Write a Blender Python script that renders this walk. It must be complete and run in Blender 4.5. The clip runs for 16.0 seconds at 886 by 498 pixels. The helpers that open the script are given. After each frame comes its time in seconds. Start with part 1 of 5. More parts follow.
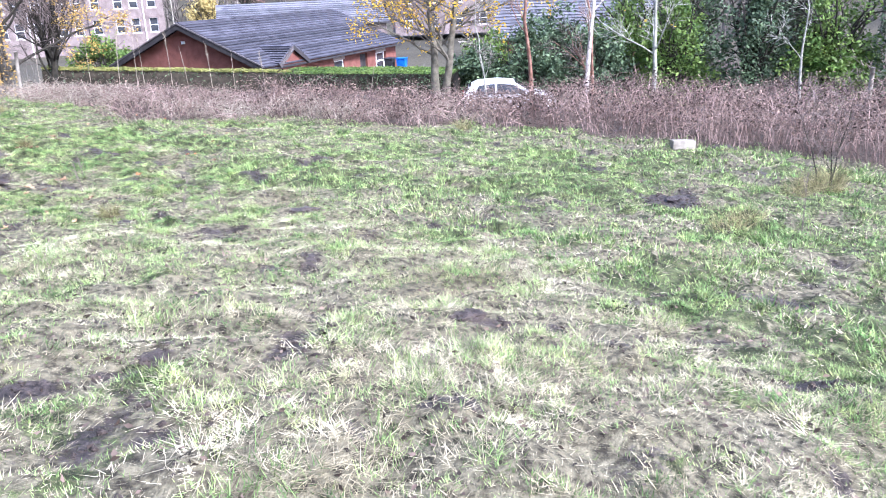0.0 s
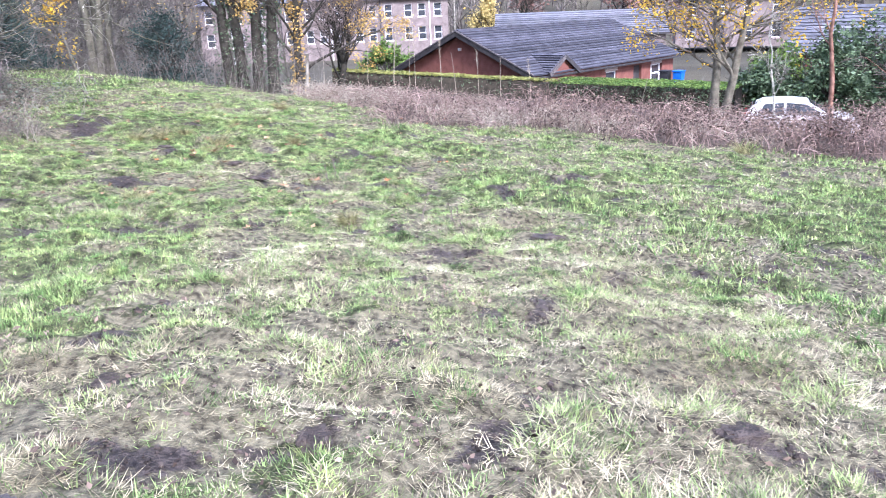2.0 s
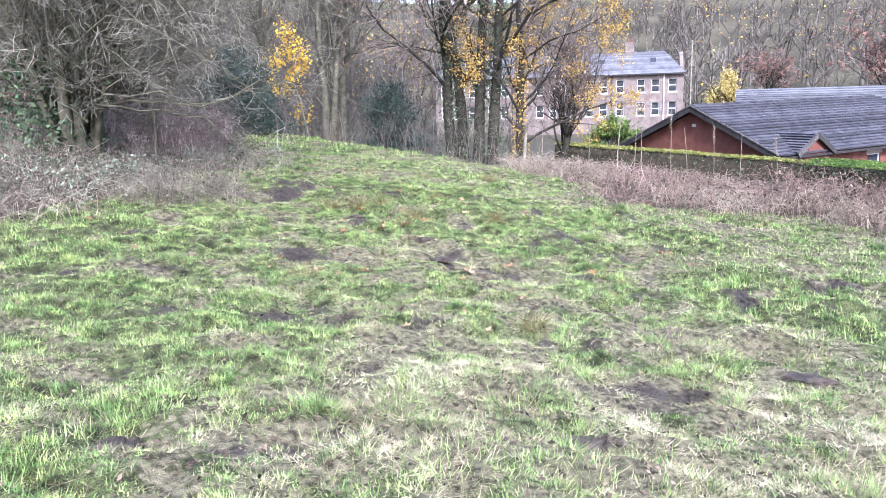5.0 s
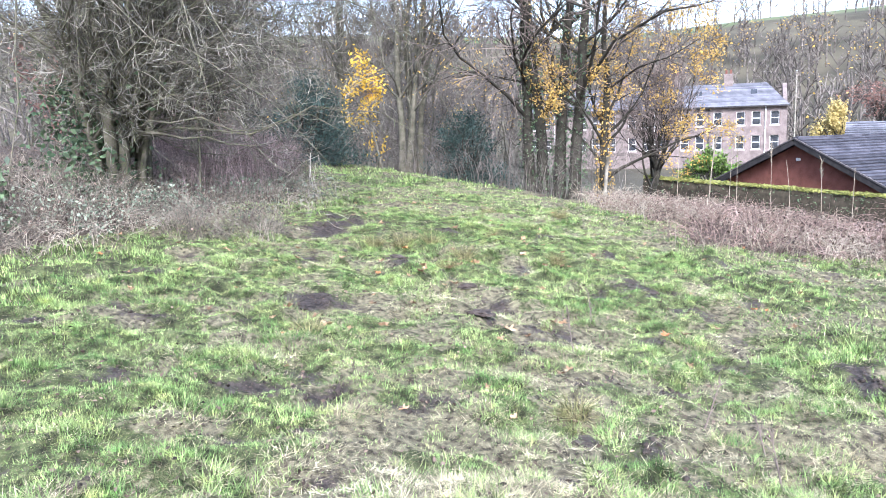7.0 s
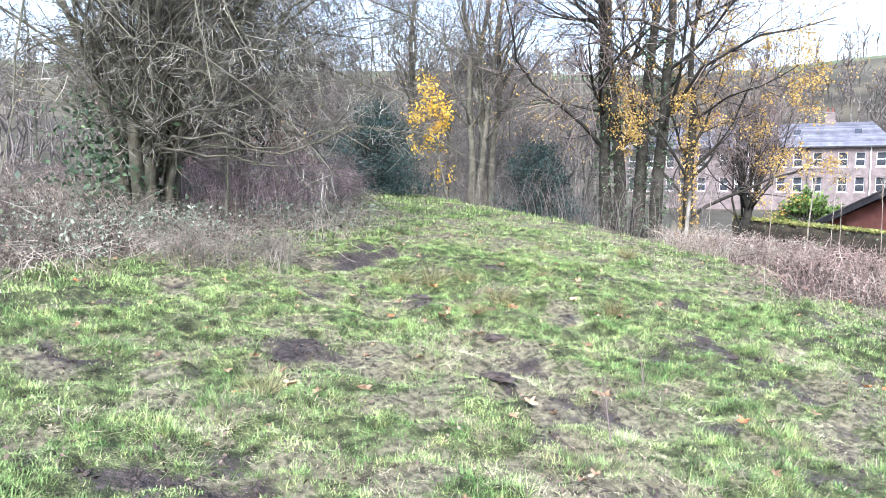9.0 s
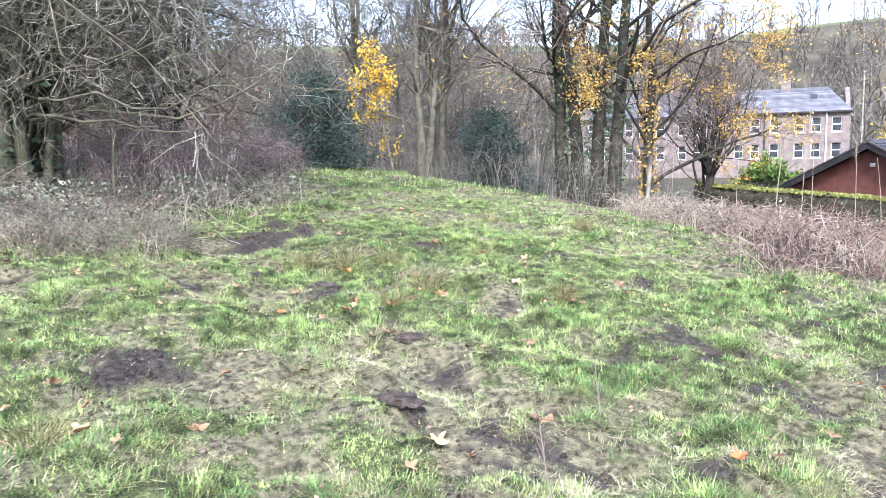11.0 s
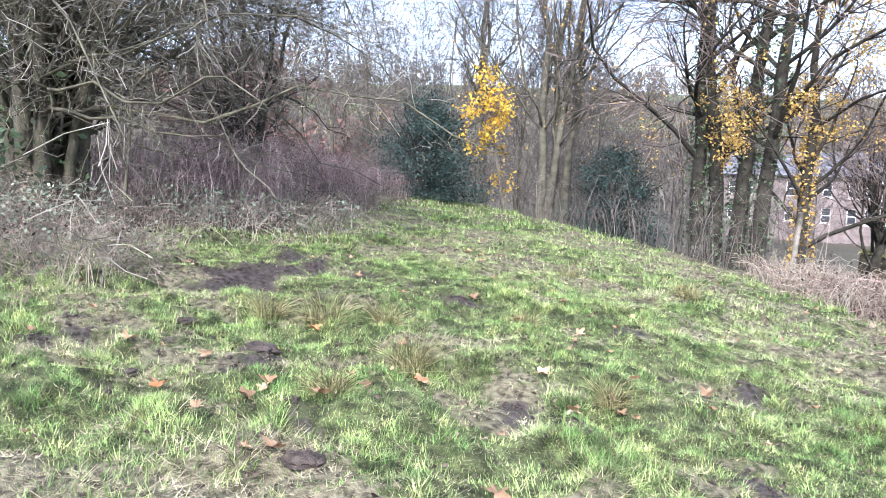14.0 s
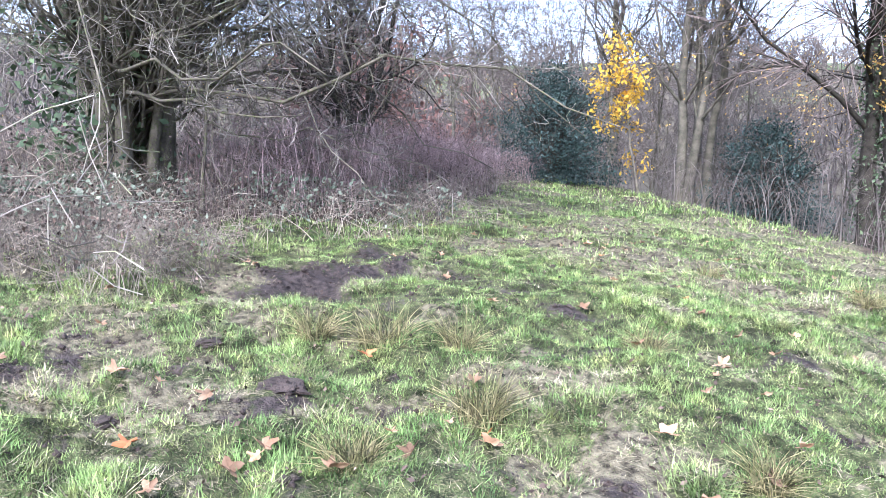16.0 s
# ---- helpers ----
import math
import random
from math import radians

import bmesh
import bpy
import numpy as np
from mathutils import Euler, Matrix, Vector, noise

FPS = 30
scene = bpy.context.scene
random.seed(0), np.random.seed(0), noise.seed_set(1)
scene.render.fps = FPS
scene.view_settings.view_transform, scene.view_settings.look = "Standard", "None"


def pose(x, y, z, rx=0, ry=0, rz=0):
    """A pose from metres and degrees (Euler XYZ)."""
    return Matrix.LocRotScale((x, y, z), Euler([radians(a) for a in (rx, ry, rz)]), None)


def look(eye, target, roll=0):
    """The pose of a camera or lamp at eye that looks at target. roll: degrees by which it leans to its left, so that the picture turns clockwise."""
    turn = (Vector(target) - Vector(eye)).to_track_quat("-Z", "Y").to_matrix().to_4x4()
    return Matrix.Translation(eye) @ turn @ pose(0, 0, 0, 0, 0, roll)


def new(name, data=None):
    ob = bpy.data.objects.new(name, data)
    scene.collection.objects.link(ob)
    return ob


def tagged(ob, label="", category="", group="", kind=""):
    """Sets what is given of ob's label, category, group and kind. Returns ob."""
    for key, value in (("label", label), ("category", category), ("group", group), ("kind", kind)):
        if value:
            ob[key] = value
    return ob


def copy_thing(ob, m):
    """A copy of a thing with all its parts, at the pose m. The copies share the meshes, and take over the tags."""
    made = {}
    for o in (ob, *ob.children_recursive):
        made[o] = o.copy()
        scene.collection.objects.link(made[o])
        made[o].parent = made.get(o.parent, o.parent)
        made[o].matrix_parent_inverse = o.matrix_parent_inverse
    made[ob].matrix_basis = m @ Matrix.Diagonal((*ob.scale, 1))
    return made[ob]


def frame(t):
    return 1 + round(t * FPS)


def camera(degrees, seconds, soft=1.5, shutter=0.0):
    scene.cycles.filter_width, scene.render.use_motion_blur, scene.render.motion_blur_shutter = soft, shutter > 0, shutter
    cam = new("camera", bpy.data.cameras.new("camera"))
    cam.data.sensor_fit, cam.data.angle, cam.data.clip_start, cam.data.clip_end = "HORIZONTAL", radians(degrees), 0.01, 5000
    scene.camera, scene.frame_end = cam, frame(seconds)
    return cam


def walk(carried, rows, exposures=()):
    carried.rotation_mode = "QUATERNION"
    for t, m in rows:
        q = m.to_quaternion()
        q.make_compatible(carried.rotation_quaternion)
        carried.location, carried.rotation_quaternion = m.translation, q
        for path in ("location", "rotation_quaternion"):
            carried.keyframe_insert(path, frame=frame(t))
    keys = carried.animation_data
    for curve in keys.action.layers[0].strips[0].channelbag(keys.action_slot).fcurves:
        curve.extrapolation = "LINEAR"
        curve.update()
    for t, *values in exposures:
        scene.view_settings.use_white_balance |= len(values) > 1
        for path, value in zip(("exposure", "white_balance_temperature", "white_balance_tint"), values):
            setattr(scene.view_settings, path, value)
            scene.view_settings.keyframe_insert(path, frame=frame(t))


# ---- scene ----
cam = camera(60.2, 16.0, soft=0.8, shutter=0.2)
METRES, EYE, TILT, LEAN, TURN = 11.307, 1.6, -3.4, 2.9, 0.0
ROWS = [
    (0.0, 0.0, 0.0, 0.0, 0.16, -15.66, -0.57),
    (0.5, 0.0027, 0.0239, -0.0008, 4.1, -14.51, -0.89),
    (1.0, -0.0033, 0.0514, -0.0045, 8.11, -13.14, -1.16),
    (1.5, -0.0067, 0.0734, -0.0046, 13.86, -13.32, -1.1),
    (2.0, -0.0072, 0.0942, -0.0038, 19.91, -15.34, -1.67),
    (2.5, -0.0172, 0.112, -0.0057, 24.07, -13.91, -2.18),
    (3.0, -0.0288, 0.1314, -0.0052, 27.67, -12.42, -2.2),
    (3.5, -0.0378, 0.1568, -0.0086, 31.18, -11.11, -2.31),
    (4.0, -0.0469, 0.1817, -0.0102, 33.35, -10.59, -2.63),
    (6.5, -0.08, 0.3285, -0.017, 41.69, -9.82, -2.15),
    (7.0, -0.0969, 0.3606, -0.0183, 43.53, -8.48, -2.7),
    (7.5, -0.1052, 0.3925, -0.0221, 46.49, -8.16, -3.29),
    (8.0, -0.1195, 0.426, -0.0232, 49.42, -5.53, -5.0),
    (10.5, -0.2177, 0.5855, -0.0434, 49.31, -8.24, -2.19),
    (11.0, -0.2364, 0.6144, -0.0444, 47.02, -7.89, -2.75),
    (11.5, -0.2537, 0.6496, -0.0447, 45.83, -7.18, -3.57),
    (12.0, -0.2695, 0.6841, -0.0479, 45.99, -5.65, -4.54),
    (12.5, -0.2807, 0.7153, -0.0492, 48.75, -5.28, -5.34),
    (13.0, -0.2939, 0.7453, -0.05, 51.52, -5.26, -5.99),
    (13.5, -0.3126, 0.7752, -0.0506, 54.5, -5.42, -6.45),
    (14.0, -0.3265, 0.804, -0.0512, 58.16, -5.79, -6.71),
    (14.5, -0.3484, 0.826, -0.0513, 60.97, -5.44, -6.79),
    (15.0, -0.3705, 0.8447, -0.0527, 64.05, -6.3, -6.56),
    (15.5, -0.3892, 0.8646, -0.0507, 66.39, -7.06, -6.14),
    (16.0, -0.4126, 0.8826, -0.0506, 68.25, -8.15, -5.36),
]
EXPOSURES = [(0.0, 2.2, 5500, 20), (0.5, 2.2, 5450, 21), (1.0, 2.0, 5550, 22), (1.5, 1.93, 5700, 22), (2.0, 2.08, 5550, 21), (2.5, 2.12, 5500, 21), (3.0, 2.03, 5600, 20), (4.0, 2.03, 5650, 19), (7.0, 2.12, 5700, 13), (11.0, 2.1, 5800, 12), (13.0, 2.0, 5950, 12), (14.5, 2.08, 5750, 17), (16.0, 2.13, 5550, 20)]
walk(cam, [(t, pose(0, 0, EYE, TILT, LEAN, TURN) @ pose(METRES * x, METRES * y, METRES * z, 90 + pitch, roll, yaw)) for t, x, y, z, yaw, pitch, roll in ROWS], EXPOSURES)

# ---- world and sun: a bright, hazy overcast ----
SUN_AZ, SUN_EL = radians(132), radians(40)
world = bpy.data.worlds.new("sky")
scene.world = world
world.use_nodes = True
wn = world.node_tree.nodes
sky = wn.new("ShaderNodeTexSky")
sky.sky_type, sky.sun_disc = "NISHITA", False
sky.sun_elevation, sky.sun_rotation = SUN_EL, SUN_AZ
sky.air_density, sky.dust_density, sky.ozone_density = 1.0, 2.0, 1.5
grey = wn.new("ShaderNodeHueSaturation")
grey.inputs["Saturation"].default_value = 0.75
world.node_tree.links.new(sky.outputs[0], grey.inputs["Color"])
world.node_tree.links.new(grey.outputs[0], wn["Background"].inputs["Color"])
wn["Background"].inputs["Strength"].default_value = 0.13
sun = new("sun", bpy.data.lights.new("sun", "SUN"))
sun.data.energy, sun.data.angle, sun.data.color = 2.0, radians(12), (1.0, 0.96, 0.91)
sun.matrix_world = look((math.sin(SUN_AZ) * math.cos(SUN_EL) * 50, math.cos(SUN_AZ) * math.cos(SUN_EL) * 50, math.sin(SUN_EL) * 50), (0, 0, 0))

# ---- materials ----
def material(name, low, high, scale=6.0, rough=0.85, bump=0.3, fine=8.0, island=0.0, single=0.0, thin=0.0, metal=0.0, third=None, gloss=0.25, mottle=None):
    """Two colours mixed by noise at two scales, with grain relief; island and single: spread of brightness by piece and by object; thin: share of light let through."""
    m = bpy.data.materials.new(name)
    m.use_nodes = True
    n, l = m.node_tree.nodes, m.node_tree.links
    b = n["Principled BSDF"]
    b.inputs["Roughness"].default_value, b.inputs["Metallic"].default_value = rough, metal
    b.inputs["Specular IOR Level"].default_value = gloss
    co = n.new("ShaderNodeTexCoord")
    a = n.new("ShaderNodeTexNoise")
    a.inputs["Scale"].default_value, a.inputs["Detail"].default_value = scale, 5
    l.new(co.outputs["Object"], a.inputs["Vector"])
    ramp = n.new("ShaderNodeValToRGB")
    ramp.color_ramp.elements[0].position, ramp.color_ramp.elements[1].position = 0.34, 0.66
    ramp.color_ramp.elements[0].color, ramp.color_ramp.elements[1].color = (*low, 1), (*high, 1)
    l.new(a.outputs["Fac"], ramp.inputs["Fac"])
    colour = ramp.outputs["Color"]
    g = n.new("ShaderNodeTexNoise")
    g.inputs["Scale"].default_value, g.inputs["Detail"].default_value = scale * fine, 3
    l.new(co.outputs["Object"], g.inputs["Vector"])
    if third:
        mix = n.new("ShaderNodeMix")
        mix.data_type = "RGBA"
        edge = n.new("ShaderNodeMapRange")
        edge.inputs["From Min"].default_value, edge.inputs["From Max"].default_value = 0.5, 0.68
        l.new(g.outputs["Fac"], edge.inputs["Value"])
        l.new(edge.outputs[0], mix.inputs[0])
        l.new(colour, mix.inputs[6])
        mix.inputs[7].default_value = (*third, 1)
        colour = mix.outputs[2]
    for spread, node, socket in ((island, "ShaderNodeNewGeometry", "Random Per Island"), (single, "ShaderNodeObjectInfo", "Random")):
        if spread:
            src = n.new(node)
            fac = n.new("ShaderNodeMapRange")
            fac.inputs["To Min"].default_value, fac.inputs["To Max"].default_value = 1 - spread, 1 + spread
            l.new(src.outputs[socket], fac.inputs["Value"])
            hs = n.new("ShaderNodeHueSaturation")
            l.new(colour, hs.inputs["Color"])
            l.new(fac.outputs[0], hs.inputs["Value"])
            colour = hs.outputs["Color"]
    if mottle:
        size, weak, strong = mottle
        mo = n.new("ShaderNodeTexNoise")
        mo.inputs["Scale"].default_value, mo.inputs["Detail"].default_value = size, 4
        l.new(co.outputs["Object"], mo.inputs["Vector"])
        fac = n.new("ShaderNodeMapRange")
        for key, val in (("From Min", 0.36), ("From Max", 0.64), ("To Min", weak), ("To Max", strong)):
            fac.inputs[key].default_value = val
        l.new(mo.outputs["Fac"], fac.inputs["Value"])
        hs = n.new("ShaderNodeHueSaturation")
        l.new(colour, hs.inputs["Color"])
        l.new(fac.outputs[0], hs.inputs["Value"])
        colour = hs.outputs["Color"]
    l.new(colour, b.inputs["Base Color"])
    if bump:
        bp = n.new("ShaderNodeBump")
        bp.inputs["Strength"].default_value, bp.inputs["Distance"].default_value = bump, 0.02
        l.new(g.outputs["Fac"], bp.inputs["Height"])
        l.new(bp.outputs[0], b.inputs["Normal"])
    if thin:
        tr = n.new("ShaderNodeBsdfTranslucent")
        l.new(colour, tr.inputs["Color"])
        ms = n.new("ShaderNodeMixShader")
        ms.inputs[0].default_value = thin
        l.new(b.outputs[0], ms.inputs[1])
        l.new(tr.outputs[0], ms.inputs[2])
        l.new(ms.outputs[0], n["Material Output"].inputs["Surface"])
    return m


def ground_material():
    """Turf thatch, coloured darker as painted shade between the blades, with mud, leaf litter, far fields and woodland
    floor by the sheet's own masks.
    """
    m = material("turf", (0.026, 0.033, 0.014), (0.105, 0.13, 0.05), 18.0, 0.95, 1.0, 5, third=(0.17, 0.16, 0.085), mottle=(8.0, 0.4, 1.4))
    n, l = m.node_tree.nodes, m.node_tree.links
    b = n["Principled BSDF"]
    base = b.inputs["Base Color"].links[0].from_socket
    co = n.new("ShaderNodeTexCoord")
    for mask, c1, c2, sc, wobble in (("dry", (0.040, 0.034, 0.023), (0.24, 0.215, 0.14), 20.0, 1.1), ("litter", (0.030, 0.022, 0.017), (0.13, 0.098, 0.076), 22.0, 0.5), ("mud", (0.014, 0.011, 0.010), (0.085, 0.068, 0.06), 26.0, 0.8),
                                     ("far", (0.055, 0.050, 0.036), (0.115, 0.102, 0.070), 0.06, 0.2), ("meadow", (0.085, 0.115, 0.05), (0.15, 0.17, 0.085), 0.02, 0.2)):
        at = n.new("ShaderNodeAttribute")
        at.attribute_name = mask
        noi = n.new("ShaderNodeTexNoise")
        noi.inputs["Scale"].default_value, noi.inputs["Detail"].default_value = sc, 6
        l.new(co.outputs["Object"], noi.inputs["Vector"])
        cr = n.new("ShaderNodeValToRGB")
        cr.color_ramp.elements[0].position, cr.color_ramp.elements[1].position = 0.35, 0.65
        cr.color_ramp.elements[0].color, cr.color_ramp.elements[1].color = (*c1, 1), (*c2, 1)
        l.new(noi.outputs["Fac"], cr.inputs["Fac"])
        ed = n.new("ShaderNodeMath")
        ed.operation = "MULTIPLY_ADD"
        l.new(noi.outputs["Fac"], ed.inputs[0])
        ed.inputs[1].default_value = wobble
        l.new(at.outputs["Fac"], ed.inputs[2])
        rg = n.new("ShaderNodeMapRange")
        rg.inputs["From Min"].default_value, rg.inputs["From Max"].default_value = 0.4 + wobble / 2, 0.62 + wobble / 2
        l.new(ed.outputs[0], rg.inputs["Value"])
        mix = n.new("ShaderNodeMix")
        mix.data_type = "RGBA"
        l.new(rg.outputs[0], mix.inputs[0])
        l.new(base, mix.inputs[6])
        l.new(cr.outputs["Color"], mix.inputs[7])
        base = mix.outputs[2]
        if mask == "mud":
            wet = n.new("ShaderNodeMapRange")
            wet.inputs["To Min"].default_value, wet.inputs["To Max"].default_value = 0.95, 0.55
            l.new(rg.outputs[0], wet.inputs["Value"])
            l.new(wet.outputs[0], b.inputs["Roughness"])
    l.new(base, b.inputs["Base Color"])
    return m


SHADED_TURF = ground_material()
GREEN = material("green_grass", (0.115, 0.205, 0.062), (0.31, 0.41, 0.15), 2.2, 0.6, 0, 4, island=0.65, thin=0.3, third=(0.35, 0.385, 0.15), mottle=(8.0, 0.40, 1.6))
STRAW = material("dry_grass", (0.30, 0.26, 0.155), (0.56, 0.50, 0.35), 1.1, 0.75, 0, 5, island=0.55, thin=0.2, mottle=(9.0, 0.42, 1.5))
RUSH = material("rush_blades", (0.13, 0.14, 0.05), (0.42, 0.37, 0.20), 9.0, 0.7, 0, 5, island=0.75, thin=0.2)
BARK = material("grey_bark", (0.10, 0.085, 0.065), (0.25, 0.22, 0.17), 5, 0.9, 0.7, 9, third=(0.13, 0.14, 0.09))
BARK_WOOD = material("wood_bark", (0.050, 0.045, 0.036), (0.145, 0.13, 0.10), 5, 0.9, 0.7, 9, third=(0.09, 0.10, 0.06))
TWIG_WOOD = material("wood_twig", (0.075, 0.064, 0.056), (0.20, 0.175, 0.155), 1.5, 0.9, 0, 5, island=0.45)
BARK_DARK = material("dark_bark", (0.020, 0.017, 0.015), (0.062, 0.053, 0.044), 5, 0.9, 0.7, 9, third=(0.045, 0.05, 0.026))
BARK_THORN = material("thorn_bark", (0.050, 0.044, 0.036), (0.17, 0.15, 0.115), 4, 0.9, 0.8, 9, third=(0.09, 0.105, 0.045))
BARK_PALE = material("birch_bark", (0.30, 0.26, 0.22), (0.62, 0.56, 0.50), 4, 0.8, 0.4, 7, third=(0.10, 0.08, 0.07))
BARK_RED = material("red_bark", (0.16, 0.08, 0.055), (0.33, 0.19, 0.14), 5, 0.85, 0.5, 8)
BARK_SILVER = material("silver_bark", (0.22, 0.22, 0.18), (0.44, 0.43, 0.37), 6, 0.85, 0.5, 8)
TWIG = material("thorn_twig", (0.065, 0.057, 0.050), (0.32, 0.295, 0.255), 1.4, 0.85, 0, 5, island=0.75, third=(0.17, 0.18, 0.10))
TWIG_DARK = material("dark_twig", (0.11, 0.085, 0.075), (0.26, 0.21, 0.185), 1.5, 0.9, 0, 5, island=0.4)
CANE = material("bramble_cane", (0.11, 0.07, 0.06), (0.34, 0.25, 0.215), 0.8, 0.8, 0, 5, island=0.6, mottle=(2.5, 0.5, 1.35))
CANE_PURPLE = material("purple_cane", (0.16, 0.108, 0.106), (0.48, 0.37, 0.355), 1.2, 0.8, 0, 5, island=0.6, mottle=(2.5, 0.55, 1.3))
STALK = material("grey_stalk", (0.085, 0.071, 0.057), (0.36, 0.315, 0.255), 2.5, 0.85, 0, 5, island=0.6, mottle=(3.0, 0.5, 1.35))
CANE_PALE = material("dead_stalk", (0.22, 0.185, 0.14), (0.46, 0.40, 0.32), 0.8, 0.85, 0, 5, island=0.4)
BRAMBLE_LEAF = material("bramble_leaf", (0.06, 0.042, 0.034), (0.19, 0.138, 0.108), 2, 0.6, 0, 5, island=0.7, thin=0.15, mottle=(2.0, 0.5, 1.4))
LEAF_YELLOW = material("yellow_leaf", (0.60, 0.36, 0.035), (0.86, 0.62, 0.10), 3, 0.6, 0, 5, island=0.3, thin=0.4)
LEAF_OCHRE = material("ochre_leaf", (0.42, 0.26, 0.06), (0.64, 0.45, 0.14), 3, 0.6, 0, 5, island=0.35, thin=0.3)
LEAF_GOLD = material("pale_gold_leaf", (0.42, 0.33, 0.12), (0.62, 0.51, 0.22), 3, 0.6, 0, 5, island=0.3, thin=0.3)
LEAF_RUSSET = material("russet_leaf", (0.20, 0.11, 0.09), (0.36, 0.21, 0.17), 3, 0.7, 0, 5, island=0.35, thin=0.3)
LEAF_DARK = material("evergreen_leaf", (0.038, 0.068, 0.038), (0.125, 0.175, 0.09), 2.5, 0.5, 0, 5, island=0.5, thin=0.12, gloss=0.25)
LEAF_HOLLY = material("holly_leaf", (0.016, 0.034, 0.030), (0.055, 0.085, 0.075), 2.5, 0.5, 0, 5, island=0.5, thin=0.05, gloss=0.2)
LEAF_GREEN = material("shrub_leaf", (0.07, 0.14, 0.03), (0.20, 0.28, 0.07), 2.0, 0.5, 0, 5, island=0.5, thin=0.25)
LEAF_GREY = material("bramble_green", (0.07, 0.095, 0.062), (0.32, 0.36, 0.27), 2.0, 0.6, 0, 5, island=0.5, thin=0.15)
LEAF_LIME = material("lime_leaf", (0.20, 0.22, 0.06), (0.38, 0.37, 0.12), 2.0, 0.5, 0, 5, island=0.35, thin=0.3)
LEAF_FALLEN = material("fallen_leaf", (0.20, 0.11, 0.06), (0.48, 0.33, 0.21), 9, 0.7, 0.2, 5, single=0.45)
LEAF_ORANGE = material("orange_leaf", (0.42, 0.15, 0.06), (0.55, 0.25, 0.11), 9, 0.7, 0.2, 5, single=0.2)
SOIL = material("wet_clod", (0.032, 0.024, 0.021), (0.10, 0.078, 0.066), 18, 0.5, 0.9, 6)
STONE = material("field_stone", (0.065, 0.058, 0.058), (0.15, 0.135, 0.135), 12, 0.6, 0.6, 6)
WOOD_POST = material("weathered_wood", (0.20, 0.18, 0.145), (0.38, 0.345, 0.29), 7, 0.85, 0.5, 8)
SANDSTONE = material("sandstone_wall", (0.155, 0.125, 0.118), (0.275, 0.225, 0.21), 1.4, 0.9, 0.5, 8, third=(0.13, 0.105, 0.10))
TRIM = material("dressed_stone", (0.34, 0.29, 0.265), (0.46, 0.40, 0.37), 3, 0.85, 0.3, 8)
SLATE = material("slate_roof", (0.10, 0.10, 0.118), (0.19, 0.19, 0.215), 1.2, 0.6, 0.4, 12, third=(0.14, 0.14, 0.16), single=0.3, gloss=0.5)
BRICK = material("red_brick", (0.145, 0.055, 0.043), (0.22, 0.088, 0.068), 2.5, 0.9, 0.5, 9, third=(0.19, 0.09, 0.075))
TILE = material("dark_roof_tile", (0.045, 0.044, 0.056), (0.088, 0.086, 0.105), 2.0, 0.75, 0.5, 9, single=0.35, gloss=0.3)
WHITE = material("white_paint", (0.72, 0.72, 0.71), (0.82, 0.82, 0.81), 3, 0.5, 0.05, 6)
DARK_WOOD = material("dark_fascia", (0.03, 0.028, 0.030), (0.06, 0.055, 0.055), 4, 0.6, 0.2, 6)
GLASS = material("window_glass", (0.03, 0.034, 0.04), (0.07, 0.075, 0.085), 1, 0.08, 0, 5, gloss=0.6)
ASPHALT = material("asphalt", (0.042, 0.042, 0.044), (0.075, 0.074, 0.073), 3, 0.75, 0.4, 12)
PALE_PAVING = material("pale_paving", (0.42, 0.42, 0.44), (0.60, 0.60, 0.62), 0.4, 0.4, 0.1, 8)
CAR_PAINT = material("white_car_paint", (0.74, 0.75, 0.76), (0.80, 0.80, 0.81), 1, 0.22, 0, 5, gloss=0.6)
LENS = material("red_lens", (0.35, 0.02, 0.02), (0.45, 0.04, 0.03), 6, 0.2, 0, 5)
RUBBER = material("black_rubber", (0.015, 0.015, 0.016), (0.03, 0.03, 0.03), 8, 0.8, 0.2, 6)
STEEL = material("alloy_steel", (0.45, 0.45, 0.46), (0.60, 0.60, 0.61), 8, 0.35, 0.05, 6, metal=0.9)
BIN_BLUE = material("blue_plastic", (0.010, 0.10, 0.46), (0.02, 0.16, 0.60), 4, 0.5, 0.1, 6)
BIN_DARK = material("dark_plastic", (0.02, 0.022, 0.026), (0.04, 0.042, 0.048), 4, 0.5, 0.1, 6)
# bare brown hedge stems, with the shade among them put into the colour
SHADE_CORE = material("hedge_inner_shade", (0.020, 0.017, 0.012), (0.050, 0.042, 0.030), 5, 0.95, 0.8, 6)


# ---- mesh helpers ----
def raw_mesh(name, verts, *face_sets):
    """A mesh from arrays: vertices (n, 3), and faces (m, k) for each count of corners k."""
    me = bpy.data.meshes.new(name)
    verts = np.asarray(verts, dtype=np.float32)
    sets = [np.asarray(f, dtype=np.int32) for f in face_sets if len(f)]
    me.vertices.add(len(verts))
    me.vertices.foreach_set("co", verts.ravel())
    loops = np.concatenate([f.ravel() for f in sets])
    sizes = np.concatenate([np.full(len(f), f.shape[1], dtype=np.int32) for f in sets])
    me.loops.add(len(loops))
    me.loops.foreach_set("vertex_index", loops)
    me.polygons.add(len(sizes))
    me.polygons.foreach_set("loop_start", np.concatenate([[0], np.cumsum(sizes)[:-1]]).astype(np.int32))
    me.update(calc_edges=True)
    return me


def join(pieces):
    """Several (verts, faces) arrays of one kind as one."""
    vs, fs, at = [], [], 0
    for v, f in pieces:
        vs.append(v)
        fs.append(f + at)
        at += len(v)
    return np.concatenate(vs), np.concatenate(fs)


